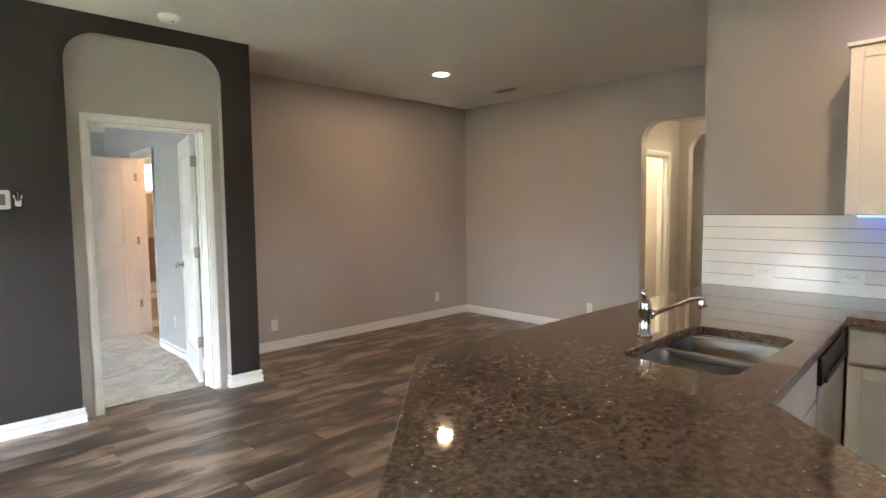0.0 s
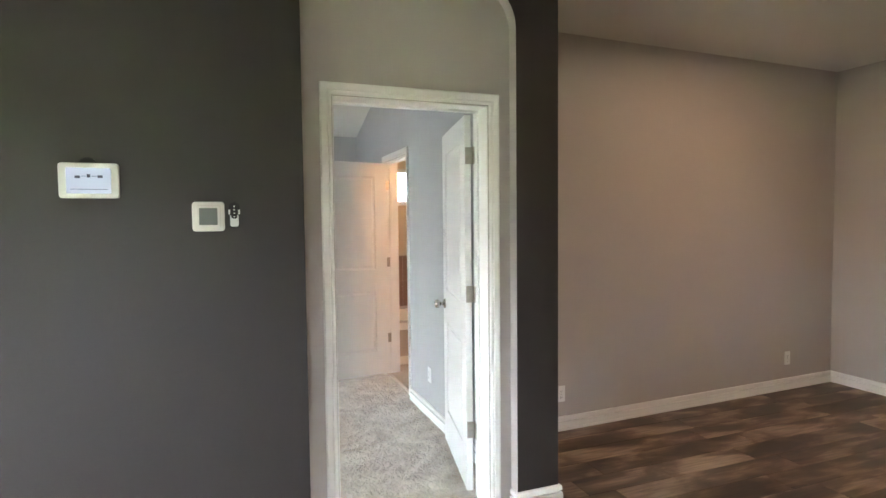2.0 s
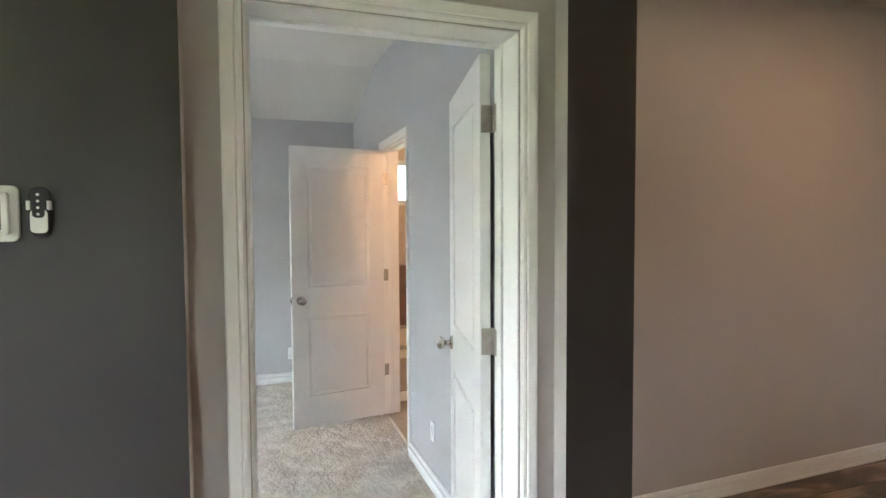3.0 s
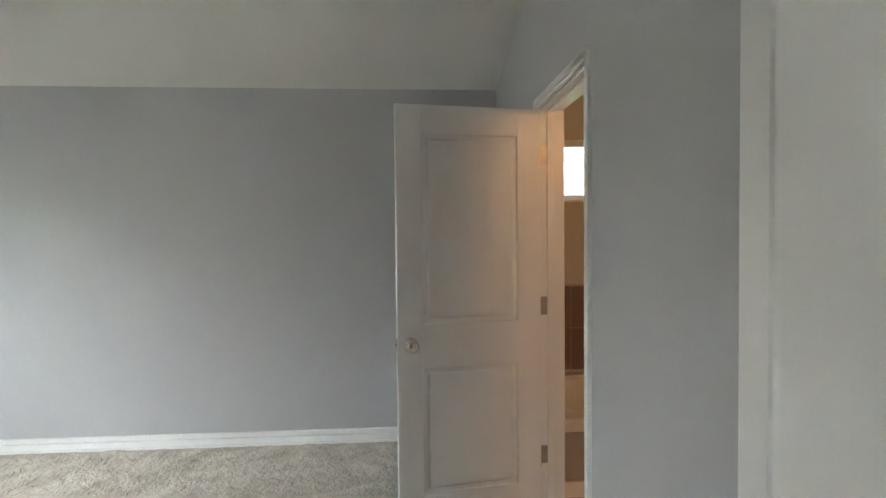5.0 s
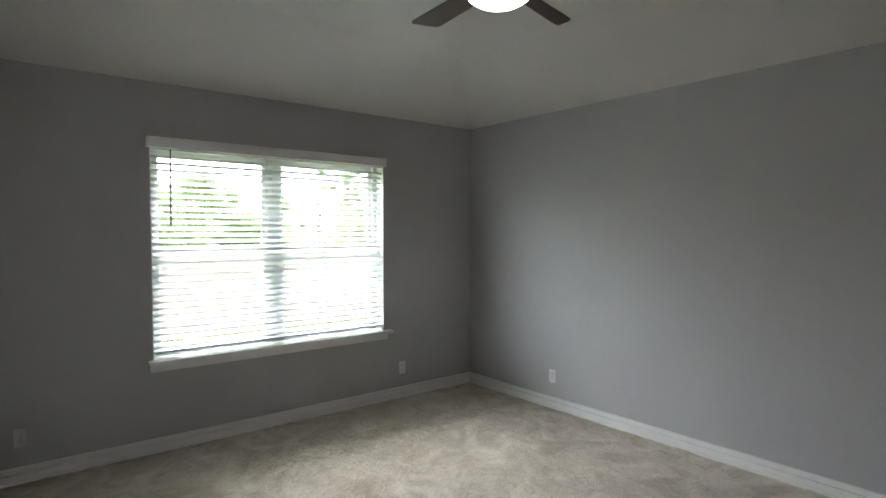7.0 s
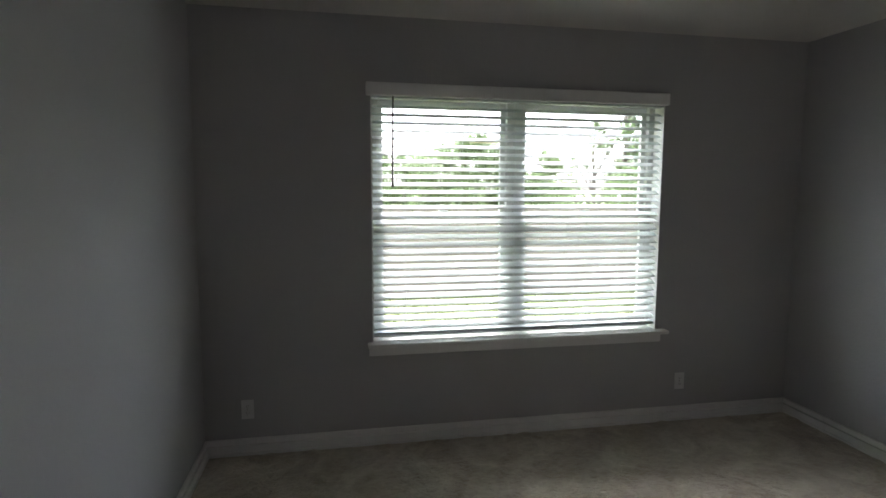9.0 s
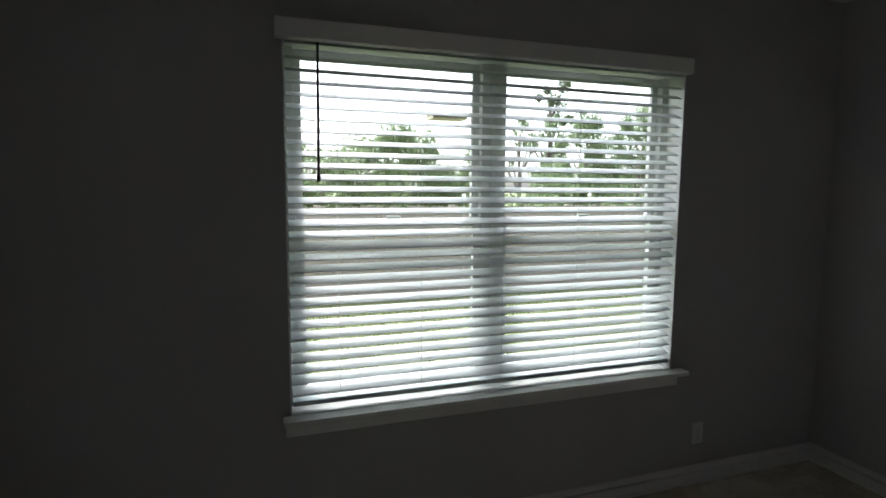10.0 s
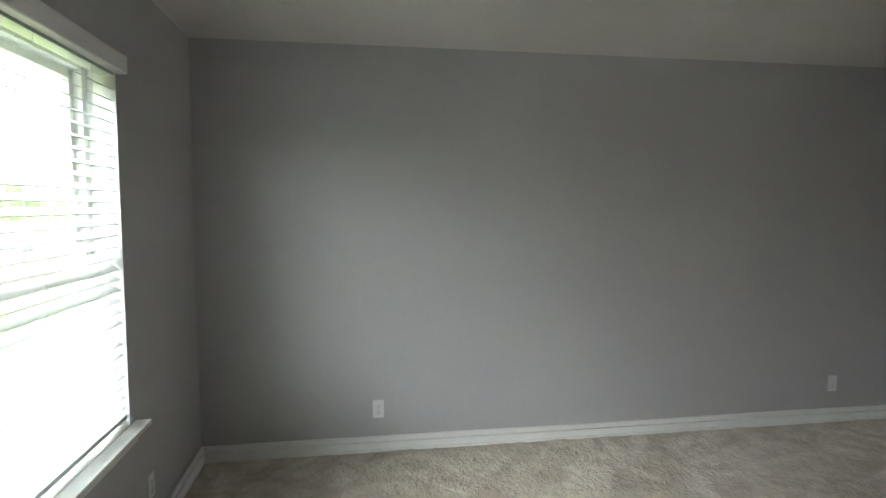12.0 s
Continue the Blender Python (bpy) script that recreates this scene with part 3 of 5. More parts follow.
baseboard([(0.823, YD, LX, YD, 1, -1)], "white moulded baseboard on the charcoal wall")
baseboard([(0.823, YNB, 0.823, YD, 0, 1)], "white moulded baseboard inside the arch")
baseboard([(XR, YD, 1.853, YD, 1, 1), (1.853, YD, 1.853, YNB - 0.02, 1, 0), (XR, YA, XR, YD, -1, 1)], "white moulded baseboard round the wall end")
baseboard([(XB, YT, XR, YA, -1, -1), (XB, 3.045, XB, YT, 1, -1)], "white moulded baseboard of the alcove")
baseboard([(XE, YN, XW, YN, -1, -1)], "white moulded baseboard along the grey wall", FZ)
baseboard([(XW, YN, XW, YS, -1, -1)], "white moulded baseboard under the window", FZ)
baseboard([(XW, YS, DU0 - 0.057, YS, -1, 0), (DU1 + 0.057, YS, XE, YS, 0, -1)], "white moulded baseboard beside the bedroom door", FZ)
baseboard([(XE, YS, XE, BU0 - 0.057, -1, 0), (XE, BU1 + 0.057, XE, YN, 0, -1)], "white moulded baseboard beside the bathroom door", FZ)

CASE = ((0.004, 0), (0.004, 0.008), (0.011, 0.012), (0.019, 0.0125), (0.022, 0.009), (0.026, 0.015), (0.044, 0.018), (0.052, 0.018), (0.057, 0.013), (0.057, 0))


def door_frame(name, at, u0, u1, top, depth, label, stop_at=0.035, both=True):
    """Jambs with stops and moulded casings round an opening. Local: x along the wall, -y out of its front, back at y = depth."""
    root = thing(name, at, label, "door frame", kind="structure")
    t = 0.018
    bm = boxes((u0 - 0.001, 0, 0, u0 + t - 0.018 + 0.004, depth, top), (u1 - 0.004, 0, 0, u1 + 0.001, depth, top), (u0, 0, top - 0.004, u1, depth, top + 0.001))
    part("jamb", bm, M_TRIM, root)
    s0, s1 = depth - stop_at - 0.032, depth - stop_at
    bm = boxes((u0 + 0.004, s0, 0, u0 + 0.014, s1, top - 0.004), (u1 - 0.014, s0, 0, u1 - 0.004, s1, top - 0.004), (u0 + 0.014, s0, top - 0.014, u1 - 0.014, s1, top - 0.004), bevel=0.002)
    part("door_stop", bm, M_TRIM, root)
    for side in ((-1, 1) if both else (-1,)):
        bm = bmesh.new()
        y0 = 0 if side < 0 else depth
        cols = []
        for w, d in CASE:
            y = y0 + side * d
            cols.append([bm.verts.new(p) for p in ((u0 - w, y, 0), (u0 - w, y, top + w), (u1 + w, y, top + w), (u1 + w, y, 0))])
        k = len(CASE)
        for i in range(k):
            a, b = cols[i], cols[(i + 1) % k]
            for s in range(3):
                bm.faces.new((a[s], a[s + 1], b[s + 1], b[s]))
        bmesh.ops.recalc_face_normals(bm, faces=bm.faces)
        part("casing", bm, M_TRIM, root)
    return root


door_frame("door_frame_bedroom", pose(0, YNB, 0), DU0, DU1, 2.048, YS - YNB, "white moulded frame of the bedroom door")
door_frame("door_frame_bath", pose(XE + 0.115, 0, 0, 0, 0, 90), BU0, BU1, 2.048, 0.115, "white moulded frame of the bathroom door")
door_frame("door_frame_hall", pose(0, HY, 0), HU0, HU1, 2.045, 0.12, "white moulded frame of the hall doorway")


# ---- doors ----
def knob(parent, x, y, z, out):
    bm = bmesh.new()
    a = pose(x, y, z, 90 if out < 0 else -90)
    lathe(bm, [(0, 0), (0.032, 0), (0.032, 0.004), (0.027, 0.010), (0.013, 0.013), (0.011, 0.026), (0.015, 0.032), (0.0245, 0.040), (0.0285, 0.052), (0.0265, 0.062), (0.018, 0.070), (0, 0.073)], 28, a)
    return part("knob", bm, M_NICKEL, parent, "satin nickel knob", smooth=True)


def panel_door(name, at, width, height, label, knob_z=0.94, latch=True):
    """A two-panel door. Local: hinge pin on z at the origin, the leaf along +x, its front at y = 0.012, its back at 0.047."""
    root = thing(name, at, label, "door")
    y0, y1 = 0.012, 0.047
    x0, x1 = 0.004, width
    zb, s = 0.018, 0.118
    rows = [(0.24, 0.826), (1.03, 1.905)]
    core = 0.008
    bm = bmesh.new()
    box(bm, x0 + 0.001, y0 + core, zb + 0.001, x1 - 0.001, y1 - core, height - 0.001)
    for ya, yb in ((y0, y0 + core), (y1 - core, y1)):
        box(bm, x0, ya, zb, x0 + s, yb, height, bevel=0.001, seg=1)
        box(bm, x1 - s, ya, zb, x1, yb, height, bevel=0.001, seg=1)
        edges = [zb] + [v for r in rows for v in r] + [height]
        for a, b in zip(edges[::2], edges[1::2]):
            box(bm, x0 + s, ya, a, x1 - s, yb, b)
    box(bm, x0, y0 + core * 0.9, zb, x0 + 0.004, y1 - core * 0.9, height)
    box(bm, x1 - 0.004, y0 + core * 0.9, zb, x1, y1 - core * 0.9, height)
    box(bm, x0, y0 + core * 0.9, height - 0.004, x1, y1 - core * 0.9, height)
    leaf = part("leaf", bm, M_DOOR, root)
    for za, zc in rows:
        for face, sgn in ((y0, 1), (y1, -1)):
            bm = bmesh.new()
            xa, xb = x0 + s, x1 - s
            rings = []
            for inset, dep in ((0, 0.0), (0.003, 0.006), (0.009, 0.0073), (0.022, 0.0073), (0.030, 0.001), (0.038, 0.0004)):
                y = face + sgn * dep
                rings.append([bm.verts.new(p) for p in ((xa + inset, y, za + inset), (xb - inset, y, za + inset), (xb - inset, y, zc - inset), (xa + inset, y, zc - inset))])
            for a, b in zip(rings, rings[1:]):
                for i in range(4):
                    bm.faces.new((a[i], a[(i + 1) % 4], b[(i + 1) % 4], b[i]))
            bm.faces.new(rings[-1])
            bmesh.ops.recalc_face_normals(bm, faces=bm.faces)
            bm.faces.ensure_lookup_table()
            bm.normal_update()
            if bm.faces[-1].normal.y * sgn > 0:
                bmesh.ops.reverse_faces(bm, faces=bm.faces)
            part("panel", bm, M_DOOR, leaf)
    knob(root, x1 - 0.062, y0, knob_z, -1)
    knob(root, x1 - 0.062, y1, knob_z, 1)
    part("latch_plate", boxes((x1 - 0.0005, y0 + 0.006, knob_z - 0.028, x1 + 0.0015, y1 - 0.006, knob_z + 0.028), bevel=0.0006, seg=1), M_NICKEL, root, "satin nickel latch plate")
    bm = bmesh.new()
    lathe(bm, [(0, 0), (0.006, 0), (0.006, 0.009), (0.004, 0.011), (0, 0.011)], 12, pose(x1, (y0 + y1) / 2, knob_z, 0, 90))
    part("latch_bolt", bm, M_NICKEL, root, smooth=True)
    for z in (0.352, 1.09, 1.825):
        bm = bmesh.new()
        for k in range(5):
            lathe(bm, [(0, z - 0.0445 + k * 0.0178), (0.0062, z - 0.0445 + k * 0.0178), (0.0062, z - 0.028 + k * 0.0178), (0, z - 0.028 + k * 0.0178)], 12)
        lathe(bm, [(0, z + 0.0445), (0.004, z + 0.0445), (0.0045, z + 0.048), (0, z + 0.05)], 10)
        box(bm, 0.0005, 0.006, z - 0.0445, 0.0038, 0.043, z + 0.0445)
        for dz in (-0.03, 0.0, 0.03):
            lathe(bm, [(0, 0), (0.0032, 0), (0.002, 0.0008), (0, 0.001)], 8, pose(0.0005, 0.026, z + dz, 0, -90))
        part("hinge", bm, M_HINGE, root, "dulled nickel hinge")
    return root


# the frame's own half of each hinge
def jamb_leaf(parent, x, y, z, axis):
    if axis == "x":
        bm = boxes((x - 0.0025, y - 0.036, z - 0.0445, x, y, z + 0.0445), bevel=0.0006, seg=1)
    else:
        bm = boxes((x, y - 0.0025, z - 0.0445, x + 0.036, y, z + 0.0445), bevel=0.0006, seg=1)
    return tagged(part("hinge_plate", bm, M_HINGE, None), "dulled nickel hinge plate let into the door jamb", "hinge plate", kind="structure")


for z in (0.352, 1.09, 1.825):
    jamb_leaf(None, DU1 - 0.004, YS - 0.001, z, "x")
    jamb_leaf(None, XE + 0.001, BU1 - 0.004, z, "y")

# closed, the leaf would point away from the hinge along the wall; both stand open
entry = panel_door("bedroom_door", pose(DU1, YS + 0.012, 0, 0, 0, 180 - 102), 0.76, 2.036, "white two-panel door standing open against the bedroom wall")
bath_door = panel_door("bathroom_door", pose(XE - 0.012, BU1 - 0.002, 0, 0, 0, 180 + 9.6), 0.704, 2.036, "white two-panel door standing half open by the bathroom")


# ---- wall plates and devices ----
def outlet(at, label, duplex=True):
    root = thing("wall_outlet", at, label, "outlet", "wall outlets")
    part("cover_plate", boxes((-0.035, -0.006, -0.057, 0.035, 0, 0.057), bevel=0.003), M_PLATE, root)
    for z in (-0.02, 0.02):
        face = part("socket", boxes((-0.017, -0.0085, z - 0.014, 0.017, -0.005, z + 0.014), bevel=0.003), M_PLATE, root)
        part("slots", boxes((-0.008, -0.0092, z - 0.003, -0.006, -0.008, z + 0.006), (0.006, -0.0092, z - 0.003, 0.008, -0.008, z + 0.005), (-0.002, -0.0092, z - 0.010, 0.002, -0.008, z - 0.006)), M_SLOT, face)
    bm = bmesh.new()
    lathe(bm, [(0, 0), (0.003, 0), (0.0025, 0.001), (0, 0.0012)], 10, pose(0, -0.006, 0, 90))
    part("screw", bm, M_NICKEL, root)
    return root


first_outlet = outlet(pose(-0.545, YD, 0.29), "white duplex wall outlet on the charcoal wall")
for m, lab in ((pose(2.66, YA + 0.0318 * (2.66 - XR), 0.26, 0, 0, AV), "white duplex wall outlet on the alcove wall"),
               (pose(4.98, YA + 0.0318 * (4.98 - XR), 0.27, 0, 0, AV), "white duplex wall outlet on the alcove wall"),
               (pose(XB, 3.637, 0.283, 0, 0, -90), "white duplex wall outlet on the greige back wall"),
               (pose(-1.912, YN, 0.243), "white duplex wall outlet on the grey bedroom wall"),
               (pose(1.31, YN, 0.25), "white duplex wall outlet on the grey bedroom wall"),
               (pose(XW, 5.105, 0.242, 0, 0, 90), "white duplex wall outlet below the window"),
               (pose(XW, 7.853, 0.241, 0, 0, 90), "white duplex wall outlet below the window"),
               (pose(XE, 6.17, 0.30, 0, 0, -90), "white duplex wall outlet near the open bedroom door")):
    tagged(copy_thing(first_outlet, m), lab)


def rounded_plate(bm, x0, z0, x1, z1, r, ya, yb, n=6):
    pts = []
    for cx, cz, a0 in ((x1 - r, z1 - r, 0), (x0 + r, z1 - r, 90), (x0 + r, z0 + r, 180), (x1 - r, z0 + r, 270)):
        pts += [(cx + r * math.cos(radians(a0 + 90 * i / n)), cz + r * math.sin(radians(a0 + 90 * i / n))) for i in range(n + 1)]
    return prism(bm, pts, "xz", ya, yb)


def soft(bm, w=0.002, seg=2):
    es = [e for e in bm.edges if len(e.link_faces) == 2 and e.calc_face_angle(0) > 0.9]
    bmesh.ops.bevel(bm, geom=es, offset=w, segments=seg, affect="EDGES", profile=0.5, clamp_overlap=True)
    return bm


tab = thing("wall_tablet", pose(0.033, YD, 1.648), "white wall-mounted tablet panel with a lit pale screen", "tablet")
bm = bmesh.new()
rounded_plate(bm, -0.099, -0.066, 0.099, 0.066, 0.012, -0.022, -0.002)
part("case", soft(bm, 0.004), M_PLATE, tab, smooth=False)
bm = bmesh.new()
rounded_plate(bm, -0.073, -0.049, 0.073, 0.047, 0.002, -0.0235, -0.021)
screen = part("screen", bm, M_TABLET, tab, "pale lit screen")
part("screen_marks", boxes((-0.045, -0.0242, 0.008, -0.027, -0.0233, 0.018), (-0.024, -0.0242, 0.015, -0.008, -0.0233, 0.017), (-0.006, -0.0242, 0.011, 0.006, -0.0233, 0.024), (0.008, -0.0242, 0.015, 0.026, -0.0233, 0.017), (0.029, -0.0242, 0.010, 0.046, -0.0233, 0.020), (-0.06, -0.0242, -0.034, 0.062, -0.0233, -0.032)), M_INK, screen)
bm = bmesh.new()
lathe(bm, [(0, 0), (0.002, 0), (0.002, 0.001), (0, 0.001)], 10, pose(0.087, -0.0225, 0.006, 90))
part("indicator", bm, M_GLOBE, tab)
bm = bmesh.new()
lathe(bm, [(0, 0), (0.032, 0), (0.032, 0.012), (0.028, 0.016), (0, 0.017)], 24, pose(-0.005, -0.001, 0.056, 90))
part("mount_knob", bm, M_BLACK, tab, "black round mount behind the tablet", smooth=False)

th = thing("thermostat", pose(0.443, YD, 1.510), "white square thermostat with a grey display", "thermostat")
bm = bmesh.new()
rounded_plate(bm, -0.061, -0.060, 0.061, 0.060, 0.014, -0.011, 0)
part("back_plate", soft(bm, 0.003), M_PLATE, th)
bm = bmesh.new()
rounded_plate(bm, -0.046, -0.045, 0.046, 0.045, 0.006, -0.026, -0.011)
part("body", soft(bm, 0.003), M_PLATE, th)
part("display", boxes((-0.034, -0.0275, -0.034, 0.034, -0.0255, 0.034), bevel=0.0006, seg=1), M_SCREEN, th, "grey liquid crystal display")

fob = thing("remote_holder", pose(0.541, YD, 1.515), "black and white key fob remote clipped on the wall", "remote")
bm = bmesh.new()
rounded_plate(bm, -0.0215, -0.056, 0.0215, 0.054, 0.0195, -0.012, -0.002)
part("body", soft(bm, 0.003), M_BLACK, fob)
bm = bmesh.new()
rounded_plate(bm, -0.0165, -0.047, 0.0165, 0.004, 0.010, -0.0150, -0.0118)
part("lower_cover", soft(bm, 0.0015), M_PLATE, fob, "white lower cover")
for a, b in ((-0.0225, -0.0155), (0.0155, 0.0225)):
    part("clip", boxes((a, -0.0165, 0.003, b, 0, 0.023), bevel=0.0015), M_PLATE, fob, "white clip")
bm = bmesh.new()
rounded_plate(bm, -0.0115, -0.014, 0.0115, 0.046, 0.008, -0.0168, -0.0118)
part("keypad", soft(bm, 0.001), M_BLACK, fob, "black keypad strip")
for z in (-0.006, 0.008, 0.022, 0.036):
    bm = bmesh.new()
    lathe(bm, [(0, 0), (0.0032, 0), (0.0028, 0.0014), (0, 0.0018)], 12, pose(0, -0.0168, z, 90))
    part("button", bm, M_GLOBE, fob, smooth=True)

# ---- ceiling fittings of the living room ----
can = thing("recessed_light", pose(3.941, 4.337, H), "lit round recessed downlight with a white trim", "downlight")
bm = bmesh.new()
lathe(bm, [(0.066, 0.002), (0.068, -0.004), (0.088, -0.006), (0.094, -0.002), (0.095, 0.0)], 36)
part("trim_ring", bm, M_TRIM, can, smooth=True)
bm = bmesh.new()
lathe(bm, [(0, -0.0025), (0.067, -0.0025), (0.067, 0.0), (0, 0.0)], 36)
part("lens", bm, M_CAN, can, "bright warm lens")

copy_can = copy_thing(can, pose(2.86, 0.59, H))
tagged(copy_can, "lit round recessed downlight over the kitchen")

vent = thing("ceiling_vent", pose(5.0, 4.39, H, 0, 0, 0), "white slatted air register in the ceiling", "vent")
part("backing", boxes((-0.08, -0.16, -0.003, 0.075, 0.16, -0.0005)), M_SLOT, vent)
part("frame", boxes((-0.1, -0.185, -0.008, 0.1, -0.155, 0), (-0.1, 0.155, -0.008, 0.1, 0.185, 0), (-0.1, -0.155, -0.008, -0.07, 0.155, 0), (0.07, -0.155, -0.008, 0.1, 0.155, 0), bevel=0.002), M_TRIM, vent)
for k in range(7):
    bm = boxes((-0.0075, -0.155, -0.0006, 0.0075, 0.155, 0.0006))
    part("slat", bm, M_VENT, vent, at=pose(-0.06 + k * 0.02, 0, -0.009, 0, -28, 0))

smoke = thing("smoke_detector", pose(1.40, 4.345, H), "round white smoke detector on the ceiling", "smoke detector")
bm = bmesh.new()
lathe(bm, [(0, 0), (0.07, 0), (0.071, -0.008), (0.066, -0.012), (0.062, -0.026), (0.05, -0.036), (0, -0.038)], 36)
part("body", bm, M_PLATE, smoke, smooth=True)
bm = bmesh.new()
lathe(bm, [(0, 0), (0.008, 0), (0.007, -0.004), (0, -0.005)], 14, pose(0.02, -0.02, -0.0365))
part("test_button", bm, M_SCREEN, smoke)

# ---- glazed opening of the living room ----
win_l = thing("window_living", pose(LX - 0.06, 0, 0), "white framed glazed double door of the living room", "window", kind="structure")
f = 0.05
part("window_frame", boxes((-0.04, LY0, LZ0, 0.04, LY0 + f, LZ1), (-0.04, LY1 - f, LZ0, 0.04, LY1, LZ1), (-0.04, LY0 + f, LZ1 - f, 0.04, LY1 - f, LZ1), (-0.04, LY0 + f, LZ0, 0.04, LY1 - f, LZ0 + f), *[(-0.035, LY0 + k * (LY1 - LY0) / 2 - 0.06, LZ0 + f, 0.035, LY0 + k * (LY1 - LY0) / 2 + 0.06, LZ1 - f) for k in (1,)], bevel=0.003), M_VINYL, win_l)
for a, b in [(LY0 + k * (LY1 - LY0) / 2 + 0.055, LY0 + (k + 1) * (LY1 - LY0) / 2 - 0.055) for k in range(2)]:
    pane = part("pane", boxes((-0.003, a - 0.005, LZ0 + f - 0.005, 0.003, b + 0.005, LZ1 - f + 0.005)), M_GLASS, win_l)
    pane.visible_shadow = False

# unseen added window, sized and placed for the light it gives the living room
win_s = thing("window_garden", pose(0, YO - 0.06, 0), "white framed window added out of view to light the accent wall", "window", kind="structure")
SXC = (SX_0 + SX_1) / 2
part("window_frame", boxes((SX_0, -0.04, SZ0, SX_0 + f, 0.04, SZ1), (SX_1 - f, -0.04, SZ0, SX_1, 0.04, SZ1), (SX_0 + f, -0.04, SZ0, SX_1 - f, 0.04, SZ0 + f), (SX_0 + f, -0.04, SZ1 - f, SX_1 - f, 0.04, SZ1), (SXC - 0.05, -0.035, SZ0 + f, SXC + 0.05, 0.035, SZ1 - f), bevel=0.003), M_VINYL, win_s)
for a, b in ((SX_0 + f, SXC - 0.05), (SXC + 0.05, SX_1 - f)):
    pane = part("pane", boxes((a - 0.004, -0.003, SZ0 + f - 0.004, b + 0.004, 0.003, SZ1 - f + 0.004)), M_GLASS, win_s)
    pane.visible_shadow = False

# ---- kitchen ----
CZ = 0.91
A45 = math.sqrt(0.5)


def along(s, t):
    """A point of the diagonal run: s along it (x + y), t across it (x - y)."""
    return ((s + t) / 2, (s - t) / 2)


END, T_OUT, T_IN = 1.0, -0.39, 0.995
YFAR, YNEAR, XFRONT = 1.715, 0.691, 3.15
o_corner = (YFAR + T_OUT, YFAR)
i_corner = (YNEAR + T_IN, YNEAR)
outer = [along(END + 0.06, T_OUT), o_corner, (XK - 0.002, YFAR), (XK - 0.002, -1.6), (XFRONT, -1.6), (XFRONT, 0.797), i_corner, along(END + 0.06, T_IN), along(END, T_IN - 0.06), along(END, T_OUT + 0.06)]
SX0, SX1, SY0, SY1 = 1.835, 2.51, 0.84, 1.22


def round_rect(x0, y0, x1, y1, r, n=5):
    pts = []
    for cx, cy, a0 in ((x1 - r, y1 - r, 0), (x0 + r, y1 - r, 90), (x0 + r, y0 + r, 180), (x1 - r, y0 + r, 270)):
        pts += [(cx + r * math.cos(radians(a0 + 90 * i / n)), cy + r * math.sin(radians(a0 + 90 * i / n))) for i in range(n + 1)]
    return pts


def slab_with_hole(out_pts, hole, z0, z1):
    bm = bmesh.new()
    layers = []
    for z in (z0, z1):
        loops = []
        edges = []
        for pts in (out_pts, hole):
            vs = [bm.verts.new((x, y, z)) for x, y in pts]
            edges += [bm.edges.new((vs[i], vs[(i + 1) % len(vs)])) for i in range(len(vs))]
            loops.append(vs)
        bmesh.ops.triangle_fill(bm, edges=edges, use_beauty=True)
        layers.append(loops)
    for lo, hi in zip(*layers):
        for i in range(len(lo)):
            j = (i + 1) % len(lo)
            bm.faces.new((lo[i], lo[j], hi[j], hi[i]))
    bmesh.ops.recalc_face_normals(bm, faces=bm.faces)
    es = [e for e in bm.edges if len(e.link_faces) == 2 and e.calc_face_angle(0) > 1.2 and abs(e.verts[0].co.z - e.verts[1].co.z) < 1e-5]
    bmesh.ops.bevel(bm, geom=es, offset=0.006, segments=3, affect="EDGES", profile=0.5, clamp_overlap=True)
    return bm


tagged(part("worktop", slab_with_hole(outer, round_rect(SX0, SY0, SX1, SY1, 0.06), CZ - 0.038, CZ), M_GRANITE), "polished brown speckled granite worktop on the cabinets", "worktop")

sink = thing("kitchen_sink", pose(0, 0, CZ - 0.04), "stainless steel double bowl undermount sink", "sink")
SXM = 2.185
for x0, x1 in ((SX0 - 0.004, SXM - 0.012), (SXM + 0.012, SX1 + 0.004)):
    bm = bmesh.new()
    rings = []
    for z, ins, r in ((0.0, -0.004, 0.062), (-0.01, 0.0, 0.06), (-0.16, 0.008, 0.055), (-0.185, 0.03, 0.04), (-0.19, 0.06, 0.03)):
        rings.append([bm.verts.new((x, y, z)) for x, y in round_rect(x0 + ins, SY0 - 0.004 + ins, x1 - ins, SY1 + 0.004 - ins, r)])
    for a, b in zip(rings, rings[1:]):
        for i in range(len(a)):
            bm.faces.new((a[i], a[(i + 1) % len(a)], b[(i + 1) % len(a)], b[i]))
    bm.faces.new(rings[-1])
    bmesh.ops.recalc_face_normals(bm, faces=bm.faces)
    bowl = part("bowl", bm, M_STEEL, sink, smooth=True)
    bm = bmesh.new()
    lathe(bm, [(0, 0.0015), (0.02, 0.001), (0.04, 0.003), (0.045, 0.0005)], 20, pose((x0 + x1) / 2, (SY0 + SY1) / 2, -0.19))
    part("drain", bm, M_CHROME, bowl, smooth=True)
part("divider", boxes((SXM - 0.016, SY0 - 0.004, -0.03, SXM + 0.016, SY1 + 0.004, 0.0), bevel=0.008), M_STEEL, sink)

